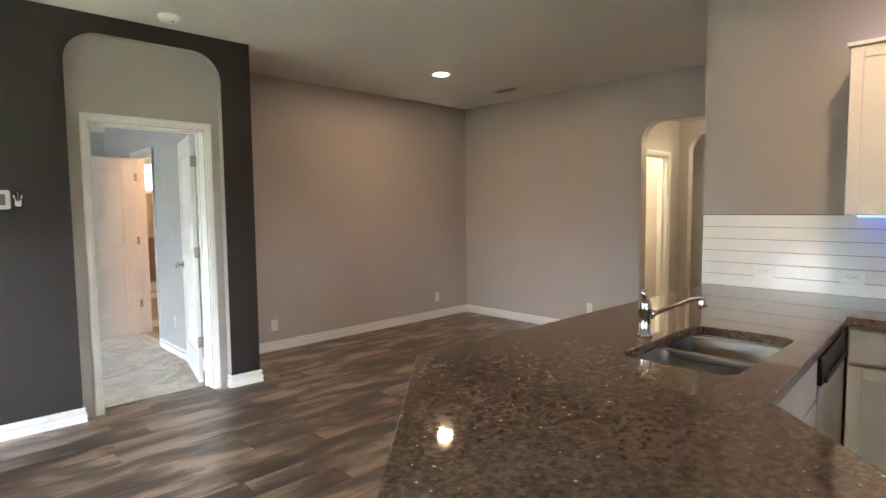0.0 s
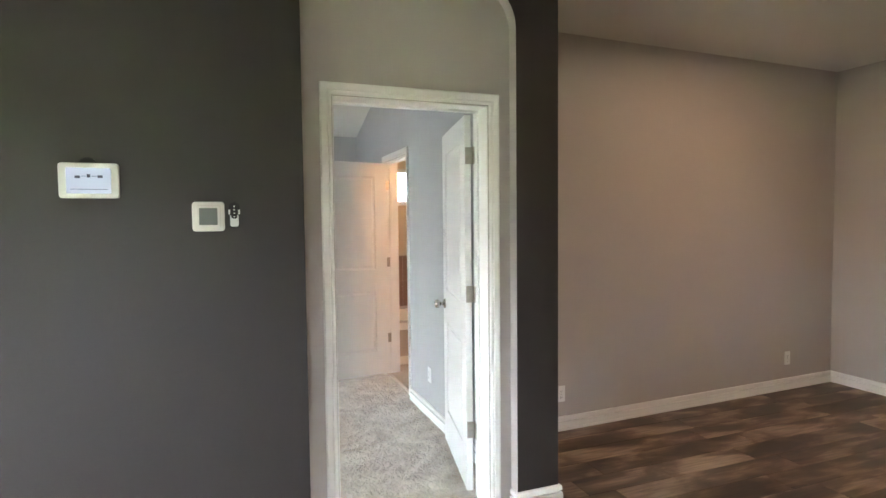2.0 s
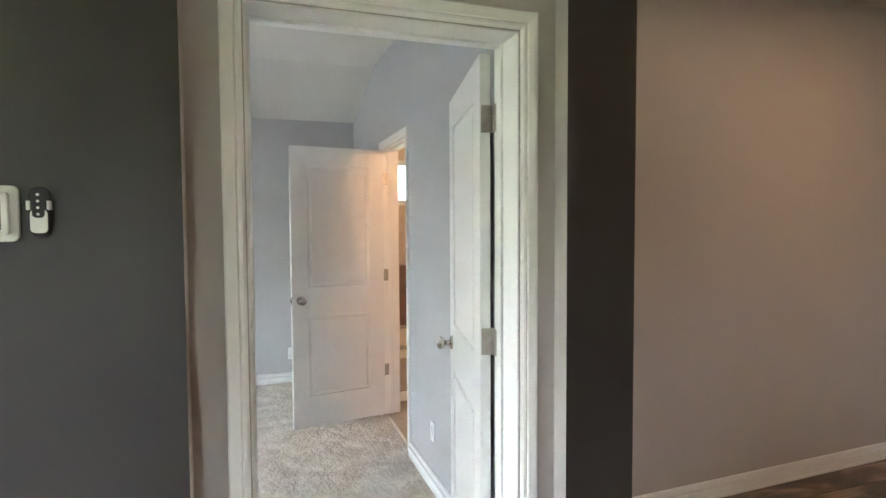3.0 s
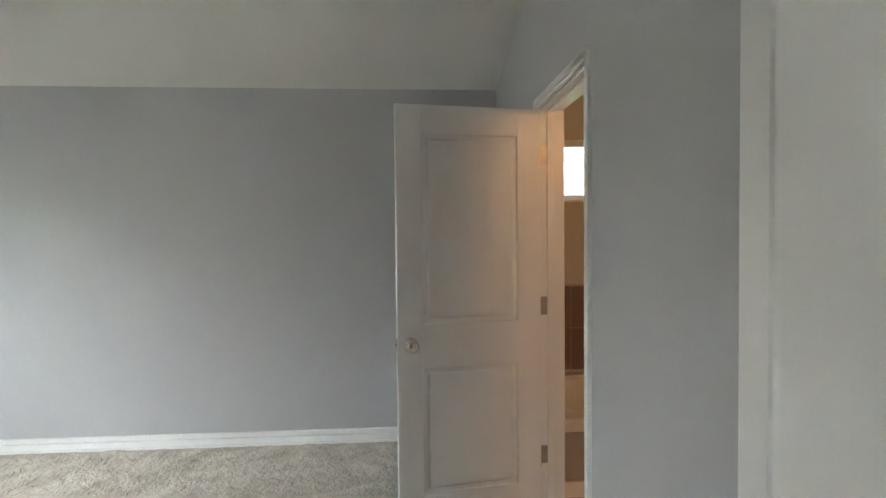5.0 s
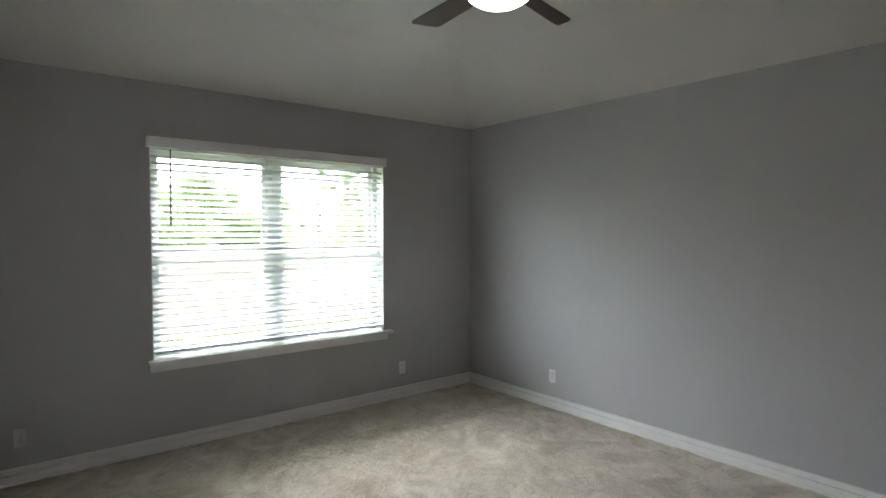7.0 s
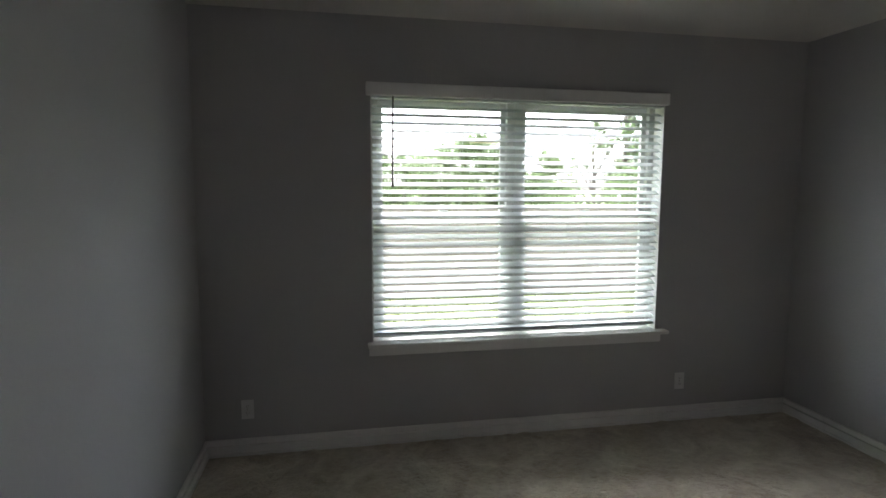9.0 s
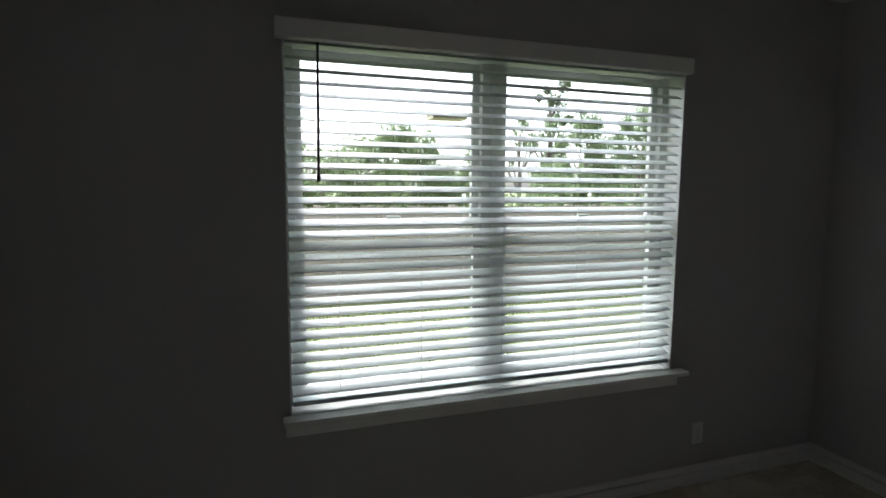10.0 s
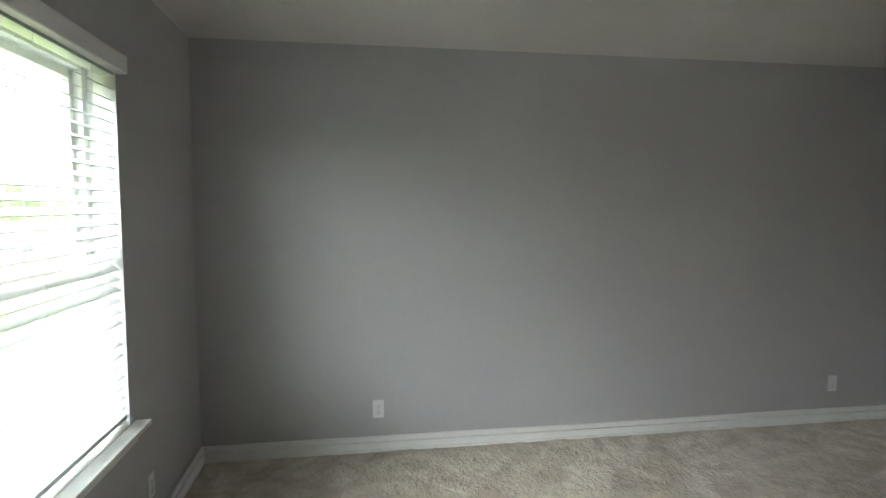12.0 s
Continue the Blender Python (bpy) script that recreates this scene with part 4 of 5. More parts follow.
faucet = thing("kitchen_faucet", pose(2.165, 1.285, CZ), "chrome single lever kitchen faucet on the granite", "faucet")
bm = bmesh.new()
lathe(bm, [(0, 0), (0.03, 0), (0.03, 0.008), (0.024, 0.014), (0.0225, 0.085), (0.026, 0.092), (0.026, 0.132), (0.022, 0.143), (0, 0.148)], 28)
part("body", bm, M_CHROME, faucet, smooth=True)
bm = bmesh.new()
tube(bm, [(0.0, 0, 0.142), (-0.004, 0.004, 0.165), (-0.012, 0.012, 0.178), (0.012, 0.006, 0.188)], 0.008, 10)
part("lever", bm, M_CHROME, faucet, smooth=True)
bm = bmesh.new()
tube(bm, [(0.015, -0.008, 0.075), (0.07, -0.036, 0.097), (0.14, -0.072, 0.118), (0.20, -0.102, 0.134), (0.23, -0.117, 0.137), (0.246, -0.125, 0.132)], 0.0095, 14)
part("spout", bm, M_CHROME, faucet, smooth=True)
bm = bmesh.new()
lathe(bm, [(0, -0.032), (0.013, -0.032), (0.0155, -0.022), (0.0155, 0.0), (0.012, 0.008), (0, 0.01)], 18, pose(0.248, -0.126, 0.126))
part("aerator", bm, M_CHROME, faucet, smooth=True)
bm = bmesh.new()
lathe(bm, [(0, 0), (0.014, 0), (0.015, 0.03), (0.010, 0.036), (0, 0.037)], 18, pose(0.02, -0.010, 0.075, 0, 50, -27))
part("spout_collar", bm, M_CHROME, faucet, smooth=True)


def cabinet_front(parent, at, w, z0, z1, handle=True):
    """A framed door front. Local: x across, -y out."""
    bm = bmesh.new()
    s = 0.055
    box(bm, 0.0, -0.012, z0, w, 0.0, z1)
    for r in ((0, z0, s, z1), (w - s, z0, w, z1), (s, z0, w - s, z0 + s), (s, z1 - s, w - s, z1)):
        box(bm, r[0], -0.02, r[1], r[2], -0.012, r[3], bevel=0.0025)
    return part("door", bm, M_CAB, parent, at=at)


def base_cabinet(at, w, depth, label, drawer=True):
    root = thing("base_cabinet", at, label, "cabinet", "kitchen base cabinets")
    part("body", boxes((0, 0, 0.1, w, depth, CZ - 0.04), bevel=0.001, seg=1), M_CAB, root)
    part("toe_kick", boxes((0, 0.06, 0, w, depth, 0.1)), M_CAB, root)
    if drawer:
        part("drawer_front", boxes((0.006, -0.02, 0.70, w - 0.006, 0, CZ - 0.055), bevel=0.004), M_CAB, root)
        cabinet_front(root, pose(0.006, 0, 0), w - 0.012, 0.12, 0.685)
    else:
        cabinet_front(root, pose(0.006, 0, 0), w - 0.012, 0.12, CZ - 0.055)
    return root


# sink run, seen along its fronts
RUN_A = 4.1   # the sink run is not quite square to the wall
front = pose(i_corner[0], i_corner[1], 0, 0, 0, RUN_A)
sink_cab = base_cabinet(front @ pose(0.05, 0.035, 0), 0.755, 0.03, "white sink base cabinet with a framed door", True)
dish = thing("dishwasher", front @ pose(0.815, 0.03, 0), "stainless steel dishwasher with a black control panel", "dishwasher")
part("body", boxes((0.003, 0.0, 0.1, 0.597, 0.55, CZ - 0.045)), M_APPLIANCE, dish)
part("door", boxes((0.004, -0.022, 0.11, 0.596, 0.0, 0.74), bevel=0.004), M_APPLIANCE, dish, "brushed steel door")
part("control_panel", boxes((0.004, -0.03, 0.745, 0.596, 0.0, CZ - 0.05), bevel=0.006), M_BLACK, dish, "black control panel")
part("handle_lip", boxes((0.03, -0.042, 0.752, 0.57, -0.028, 0.772), bevel=0.005), M_BLACK, dish)
part("toe_kick", boxes((0.003, 0.05, 0, 0.597, 0.1, 0.1)), M_BLACK, dish)
tagged(part("filler_strip", boxes((1.42, 0.012, 0.1, 1.512, 0.035, CZ - 0.042), bevel=0.001, seg=1), M_CAB, None, at=front), "white filler strip between dishwasher and corner cabinet", "cabinet")
side_cab = base_cabinet(pose(XFRONT + 0.03, 0.80, 0, 0, 0, -90), 0.52, 0.66, "white base cabinet with drawer under the granite", True)
copy_thing(side_cab, pose(XFRONT + 0.03, 0.80 - 0.525, 0, 0, 0, -90))
copy_thing(side_cab, pose(XFRONT + 0.03, 0.80 - 1.05, 0, 0, 0, -90))

# half wall below the bar side, and the diagonal end
pen = [along(END + 0.1, T_OUT + 0.32), (o_corner[0] + 0.13, YFAR - 0.30), (XK - 0.002, YFAR - 0.30), (XK - 0.002, 1.25), (1.80, 1.25), (1.80, 0.74), along(2.38, T_IN - 0.06), along(END + 0.1, T_IN - 0.06)]
bm = bmesh.new()
prism(bm, pen, "xy", 0.0, CZ - 0.04)
tagged(part("peninsula_base", bm, M_CAB), "white panelled base under the granite peninsula", "cabinet")

# splashback
splash = structure("splashback", boxes((XK - 0.006, -1.6, CZ, XK - 0.0005, YK - 0.002, 1.372)), M_GROUT, "white glazed long tiles with grey joints on the kitchen wall", "splashback")
row_h = 0.0762
bm = bmesh.new()
box(bm, -0.005, -1.66, 0.0, 0.0, 1.66, row_h - 0.003, bevel=0.0015, seg=1)
tile_mesh = mesh_of("tile", bm, M_TILE)
for r in range(6):
    for c in range(1):
        ob = new("tile", tile_mesh)
        ob.parent = splash
        ob.matrix_basis = pose(XK - 0.006, YK - 1.668, CZ + 0.0015 + r * row_h)

upper = thing("upper_cabinet", pose(XK - 0.32, 0.905, 1.37, 0, 0, -90), "cream white wall cabinet with framed doors", "cabinet")
part("body", boxes((0, 0.0, 0, 1.6, 0.318, 0.86), bevel=0.001, seg=1), M_CAB, upper)
part("crown", boxes((-0.012, -0.034, 0.845, 1.61, 0.318, 0.868), bevel=0.006), M_CAB, upper)
for k in range(4):
    cabinet_front(upper, pose(0.004 + k * 0.4, 0, 0), 0.392, 0.006, 0.84)
for nm, y0, z, m, lab in (("led_strip", 0.2, -0.008, M_LEDB, "blue light strip under the wall cabinet"), ("led_strip", 0.2, 0.873, M_LEDV, "violet light strip on top of the wall cabinet")):
    tagged(part(nm, boxes((0.02, y0, z - 0.004, 1.58, y0 + 0.012, z + 0.004)), m, None, at=pose(XK - 0.32, 0.905, 1.37, 0, 0, -90)), lab, "light strip")
for k in range(2):
    outlet_k = copy_thing(first_outlet, pose(XK - 0.0112, 1.36 - k * 0.45, 1.02, 0, 90, -90))
    tagged(outlet_k, "white wall outlet set sideways in the tiled splashback")

# ---- hall and bathroom things ----
hd = panel_door("hall_door", pose(HU0 + 0.005, HY + 0.135, 0, 0, 0, 68), 0.75, 2.03, "white door standing open into a lit side room")


def bulb_light(at, label, r=0.06, mat=M_HALL):
    root = thing("ceiling_lamp", at, label, "lamp", "warm ceiling lamps")
    bm = bmesh.new()
    lathe(bm, [(0, 0), (r * 1.3, 0), (r * 1.3, -0.02), (r, -0.025)], 24)
    part("base", bm, M_NICKEL, root, smooth=True)
    bm = bmesh.new()
    lathe(bm, [(r, -0.02), (r * 1.05, -0.05), (r * 0.8, -0.085), (r * 0.4, -0.1), (0, -0.104)], 24)
    part("globe", bm, mat, root, smooth=True)
    return root


bulb_light(pose(6.5, 2.2, 2.5), "lit warm hall ceiling lamp")
# added fill lamp, out of view, in place of daylight past the second arch
bulb_light(pose(8.5, 2.4, 2.5), "unseen warm lamp added to brighten the room beyond the second hall arch")
bulb_light(pose(6.6, 4.3, 2.5), "lit warm lamp in the side room", 0.11)
van = thing("vanity_light", pose(2.62, YT + 0.12, 2.12), "lit warm lamp bar over the bathroom vanity", "lamp")
part("bar", boxes((-0.3, 0, -0.04, 0.3, 0.03, 0.04), bevel=0.008), M_NICKEL, van)
for k in range(3):
    bm = bmesh.new()
    lathe(bm, [(0, -0.055), (0.03, -0.05), (0.05, -0.02), (0.052, 0.01), (0.035, 0.04), (0.02, 0.055), (0, 0.055)], 20, pose(-0.2 + 0.2 * k, 0.085, -0.03))
    part("globe", bm, M_WARM, van, "warm lit glass globe", smooth=True)

# bathtub with tiled surround
TY = 7.66
tub = thing("bathtub", pose(0, 0, 0), "cream bathtub with a brown tiled front", "bathtub")
bm = bmesh.new()
rings = []
for x0, y0, x1, y1, r, z in ((2.046, TY, 3.75, YN - 0.012, 0.01, 0.36), (2.046, TY, 3.75, YN - 0.012, 0.01, 0.42), (2.04, TY + 0.012, 3.74, YN - 0.02, 0.01, 0.432), (2.12, TY + 0.11, 3.66, YN - 0.1, 0.2, 0.432), (2.14, TY + 0.13, 3.64, YN - 0.12, 0.2, 0.41), (2.24, TY + 0.2, 3.54, YN - 0.2, 0.18, 0.1), (2.34, TY + 0.3, 3.44, YN - 0.3, 0.12, 0.07)):
    rings.append([bm.verts.new((x, y, z)) for x, y in round_rect(x0, y0, x1, y1, r)])
for a, b in zip(rings, rings[1:]):
    for i in range(len(a)):
        bm.faces.new((a[i], a[(i + 1) % len(a)], b[(i + 1) % len(a)], b[i]))
bm.faces.new(rings[-1])
bmesh.ops.recalc_face_normals(bm, faces=bm.faces)
part("basin", bm, M_TUB, tub, smooth=False)
part("front_panel", boxes((2.046, TY + 0.012, 0.0, 3.75, TY + 0.04, 0.36)), M_BGROUT, tub)
for k in range(5):
    part("tile", boxes((2.032 + k * 0.343, TY + 0.004, 0.09, 2.032 + k * 0.343 + 0.339, TY + 0.012, 0.358), bevel=0.002, seg=1), M_FTILE, tub)
part("skirting", boxes((2.046, TY - 0.004, 0.0, 3.75, TY + 0.012, 0.086), bevel=0.003), M_TUB, tub)

surround = structure("tile_surround", boxes((2.046, YN - 0.008, 0.445, 3.76, YN - 0.0005, 1.075)), M_BGROUT, "brown square tiles on the wall behind the bathtub", "tiles")
bm = boxes((0.0015, -0.006, 0.0015, 0.3035, 0.0, 0.3035), bevel=0.002, seg=1)
bt_mesh = mesh_of("tile", bm, M_BTILE)
for r in range(2):
    for c in range(5):
        ob = new("tile", bt_mesh)
        ob.parent = surround
        ob.matrix_basis = pose(2.16 + c * 0.305, YN - 0.008, 0.452 + r * 0.305)

bw = thing("window_bath", pose(0, YN, 0), "small high white framed bathroom window", "window", kind="structure")
part("window_frame", boxes((2.22, 0.03, 1.687, 2.265, 0.1, 2.115), (3.195, 0.03, 1.687, 3.24, 0.1, 2.115), (2.265, 0.03, 1.687, 3.195, 0.1, 1.722), (2.265, 0.03, 2.072, 3.195, 0.1, 2.115), (2.70, 0.035, 1.722, 2.76, 0.09, 2.072), bevel=0.003), M_VINYL, bw)
part("window_sill", boxes((2.2, -0.012, 1.672, 3.26, 0.03, 1.69), bevel=0.004), M_TRIM, bw)
for a, b in ((2.26, 2.705), (2.755, 3.2)):
    p_ = part("pane", boxes((a, 0.06, 1.717, b, 0.066, 2.077)), M_FROST, bw)
    p_.visible_shadow = False

# ---- bedroom ceiling fan ----
FX, FY = -0.596, 6.73
fan = thing("ceiling_fan", pose(FX, FY, FLAT), "dark bronze five-blade ceiling fan with a lit dome", "fan")
bm = bmesh.new()
lathe(bm, [(0, 0), (0.07, 0), (0.072, -0.02), (0.05, -0.055), (0.018, -0.06)], 28)
part("canopy", bm, M_BRONZE, fan, smooth=True)
bm = bmesh.new()
tube(bm, [(0, 0, -0.05), (0, 0, -0.09)], 0.013, 12)
part("downrod", bm, M_BRONZE, fan, smooth=True)
bm = bmesh.new()
lathe(bm, [(0, -0.07), (0.05, -0.075), (0.11, -0.09), (0.13, -0.12), (0.13, -0.165), (0.11, -0.195), (0.150, -0.202), (0.152, -0.220), (0, -0.220)], 36)
part("motor_housing", bm, M_BRONZE, fan, smooth=True)
bm = bmesh.new()
lathe(bm, [(0.148, -0.218), (0.148, -0.238), (0.134, -0.268), (0.10, -0.290), (0.05, -0.302), (0, -0.305)], 36)
part("light_dome", bm, M_DOME, fan, "lit opal glass dome", smooth=True)
for k in range(5):
    bm = bmesh.new()
    pts = [(0.16, -0.045), (0.30, -0.056), (0.54, -0.062), (0.575, -0.058), (0.592, -0.044), (0.655, 0.046), (0.654, 0.058), (0.64, 0.064), (0.57, 0.064), (0.30, 0.056), (0.16, 0.045)]
    prism(bm, pts, "xy", -0.003, 0.004)
    blade = part("blade", soft(bm, 0.0015, 1), M_BLADE, fan, at=pose(0, 0, -0.196, 0, 0, 102.5 + 72 * k) @ pose(0, 0, 0, 11, 0, 0))
    bm = boxes((0.09, -0.02, 0.0045, 0.24, 0.02, 0.009), bevel=0.002)
    part("blade_arm", bm, M_BRONZE, blade)


# ---- bedroom window and blind ----
win = thing("window_bedroom", pose(-0.03, 0, 0), "white vinyl double window of two sliding sashes", "window", kind="structure")
YM = 6.713
bm = boxes((-3.12, WY0, WZ0, -3.045, WY0 + 0.045, WZ1), (-3.12, WY1 - 0.045, WZ0, -3.045, WY1, WZ1), (-3.12, WY0 + 0.045, WZ1 - 0.045, -3.045, WY1 - 0.045, WZ1), (-3.12, WY0 + 0.045, WZ0, -3.045, WY1 - 0.045, WZ0 + 0.045), bevel=0.003)
part("window_frame", bm, M_VINYL, win)
part("mullion", boxes((-3.12, YM - 0.05, WZ0 + 0.045, -3.045, YM + 0.05, WZ1 - 0.045), (-3.046, YM - 0.009, WZ0 + 0.045, -3.038, YM + 0.009, WZ1 - 0.045), bevel=0.003), M_VINYL, win)
ZR = 1.345
for a, b in ((WY0 + 0.045, YM - 0.05), (YM + 0.05, WY1 - 0.045)):
    for z0, z1, x in ((WZ0 + 0.045, ZR + 0.02, -3.062), (ZR - 0.02, WZ1 - 0.045, -3.09)):
        s = 0.032
        sash = part("sash", boxes((x - 0.013, a, z0, x + 0.013, a + s, z1), (x - 0.013, b - s, z0, x + 0.013, b, z1), (x - 0.013, a + s, z0, x + 0.013, b - s, z0 + s + 0.006), (x - 0.013, a + s, z1 - s - 0.006, x + 0.013, b - s, z1), bevel=0.002), M_VINYL, win)
        pane = part("pane", boxes((x - 0.003, a + s - 0.004, z0 + s, x + 0.003, b - s + 0.004, z1 - s)), M_GLASS, sash)
        pane.visible_shadow = False
    part("sash_lock", boxes((-3.05, (a + b) / 2 - 0.03, ZR + 0.02, -3.035, (a + b) / 2 + 0.03, ZR + 0.032), bevel=0.003), M_VINYL, win)
XI = XW + 0.03
part("window_return", boxes((-3.045, WY0, WZ0, XI, WY0 + 0.006, WZ1), (-3.045, WY1 - 0.006, WZ0, XI, WY1, WZ1), (-3.045, WY0 + 0.006, WZ1 - 0.006, XI, WY1 - 0.006, WZ1)), M_TRIM, win)
bm = boxes((-3.045, WY0 + 0.001, WZ0 - 0.004, XI, WY1 - 0.001, WZ0 + 0.004), (XI + 0.0005, WY0 - 0.028, WZ0 - 0.018, XI + 0.065, WY1 + 0.06, WZ0 + 0.004), bevel=0.004)
part("window_sill", bm, M_TRIM, win)
part("apron", boxes((XI + 0.0005, WY0 - 0.02, WZ0 - 0.078, XI + 0.018, WY1 + 0.03, WZ0 - 0.018), bevel=0.005), M_TRIM, win)

blind = thing("window_blind", pose(-3.0, 0, 0), "white slatted faux wood blind with half tilted slats", "blind")
part("valance", boxes((0.03, WY0 - 0.026, 2.028, 0.075, WY1 + 0.006, 2.100), bevel=0.006), M_TRIM, blind, "white moulded valance")
part("head_rail", boxes((-0.028, WY0 + 0.008, 2.02, 0.028, WY1 - 0.008, 2.068), bevel=0.002), M_SLAT, blind)
bm = bmesh.new()
n = 6
prof = [(-0.0255 + 0.051 * i / n, 0.0008 * (1 - (2 * i / n - 1) ** 2)) for i in range(n + 1)]
lo = [[bm.verts.new((x, y, z - 0.0014)) for y in (WY0 + 0.012, WY1 - 0.012)] for x, z in prof]
hi = [[bm.verts.new((x, y, z + 0.0014)) for y in (WY0 + 0.012, WY1 - 0.012)] for x, z in prof]
for i in range(n):
    bm.faces.new((lo[i][0], lo[i + 1][0], lo[i + 1][1], lo[i][1]))
    bm.faces.new((hi[i][0], hi[i][1], hi[i + 1][1], hi[i + 1][0]))
    for k in (0, 1):
        bm.faces.new((lo[i][k], hi[i][k], hi[i + 1][k], lo[i + 1][k]))
for i in (0, n):
    bm.faces.new((lo[i][0], lo[i][1], hi[i][1], hi[i][0]))
bmesh.ops.recalc_face_normals(bm, faces=bm.faces)
slat_mesh = mesh_of("slat", bm, M_SLAT)
rng = random.Random(4)
SLATS = 30
for k in range(SLATS):
    ob = new("slat", slat_mesh)
    ob.parent = blind
    z = 0.690 + k * 0.0443
    extra = 16 if k == 13 else rng.uniform(-1.2, 1.2)
    ob.matrix_basis = pose(rng.uniform(-0.001, 0.001), 0, z, 0, 25.5 + extra, 0)
part("bottom_rail", boxes((-0.026, WY0 + 0.012, 0.634, 0.026, WY1 - 0.012, 0.654), bevel=0.004), M_SLAT, blind)
for y in (6.02, 6.36, 6.73, 7.10, 7.47):
    bm = bmesh.new()
    for dx in (-0.0245, 0.0245):
        tube(bm, [(dx, y, 0.65), (dx, y, 2.03)], 0.0009, 5)
    part("ladder_cord", bm, M_CORD, blind)
bm = bmesh.new()
tube(bm, [(0.034, 5.95, 2.03), (0.036, 5.948, 1.78), (0.036, 5.946, 1.522)], 0.0052, 8)
lathe(bm, [(0, -0.004), (0.007, -0.002), (0.007, 0.02), (0.005, 0.03), (0, 0.03)], 10, pose(0.036, 5.946, 1.518))
part("tilt_wand", bm, M_WAND, blind, "dark tilt wand")

# ---- outdoors ----
GZ = -0.55
bm = bmesh.new()
c = [-400, -60, -30, -20, -14, -11.5, -9, -7, -5, -3.2, 60, 400]
rows_ = [[bm.verts.new((x, y, GZ)) for y in (-400, -40, -10, 0, 4, 8, 12, 16, 24, 60, 400)] for x in c]
for i in range(len(c) - 1):
    for j in range(10):
        bm.faces.new((rows_[i][j], rows_[i + 1][j], rows_[i + 1][j + 1], rows_[i][j + 1]))
structure("ground", bm, M_GRASS, "green lawn that runs on to the woods", "ground")

# lawn blades
rng = random.Random(7)
verts, faces = [], []
for k in range(26000):
    x, y = rng.uniform(-10.1, -3.6), rng.uniform(2.5, 17)
    a, h, w = rng.uniform(0, math.pi), rng.uniform(0.04, 0.1), rng.uniform(0.008, 0.016)
    dx, dy = math.cos(a) * w, math.sin(a) * w
    lx, ly = rng.uniform(-0.03, 0.03), rng.uniform(-0.03, 0.03)
    i = len(verts)
    verts += [(x - dx, y - dy, GZ - 0.005), (x + dx, y + dy, GZ - 0.005), (x + lx, y + ly, GZ + h)]
    faces.append((i, i + 1, i + 2))
me = bpy.data.meshes.new("grass")
me.from_pydata(verts, [], faces)
me.materials.append(M_BLADEG)
tagged(new("grass", me), "short green grass of the back lawn", "grass", kind="stuff")

FXO = -10.4
fence = thing("fence", pose(FXO, 0, GZ), "weathered grey-brown wooden picket fence", "fence")
bm = bmesh.new()
prism(bm, [(-0.068, 0), (0.068, 0), (0.068, 1.66), (0.045, 1.70), (-0.045, 1.70), (-0.068, 1.66)], "yz", -0.009, 0.009)
picket = mesh_of("picket", bm, M_FENCE)
rng = random.Random(11)
for k in range(210):
    ob = new("picket", picket)
    ob.parent = fence
    ob.matrix_basis = pose(rng.uniform(-0.004, 0.004), -3 + k * 0.143, rng.uniform(-0.02, 0.02), rng.uniform(-0.6, 0.6), rng.uniform(-0.5, 0.5), 0)
for z in (0.35, 0.95, 1.5):
    part("rail", boxes((-0.06, -3, z - 0.045, -0.015, 27, z + 0.045)), M_FENCE, fence)
for k in range(13):
    part("post", boxes((-0.15, -3 + k * 2.45 - 0.045, -0.05, -0.06, -3 + k * 2.45 + 0.045, 1.72), bevel=0.004, seg=1), M_FENCE, fence)


def leaf_cloud(rng, centres, per, size):
    verts, faces = [], []
    for cx, cy, cz, r in centres:
        for _ in range(per):
            while True:
                p = Vector((rng.uniform(-1, 1), rng.uniform(-1, 1), rng.uniform(-1, 1)))
                if 0.1 < p.length < 1:
                    break
            p = Vector((cx, cy, cz)) + p * r * rng.uniform(0.75, 1.1)
            u = Vector((rng.gauss(0, 1), rng.gauss(0, 1), rng.gauss(0, 1))).normalized()
            v = u.orthogonal().normalized()
            s = size * rng.uniform(0.6, 1.3)
            i = len(verts)
            verts += [tuple(p - u * s), tuple(p + v * s * 0.45), tuple(p + u * s), tuple(p - v * s * 0.45)]
            faces.append((i, i + 1, i + 2, i + 3))
    return verts, faces


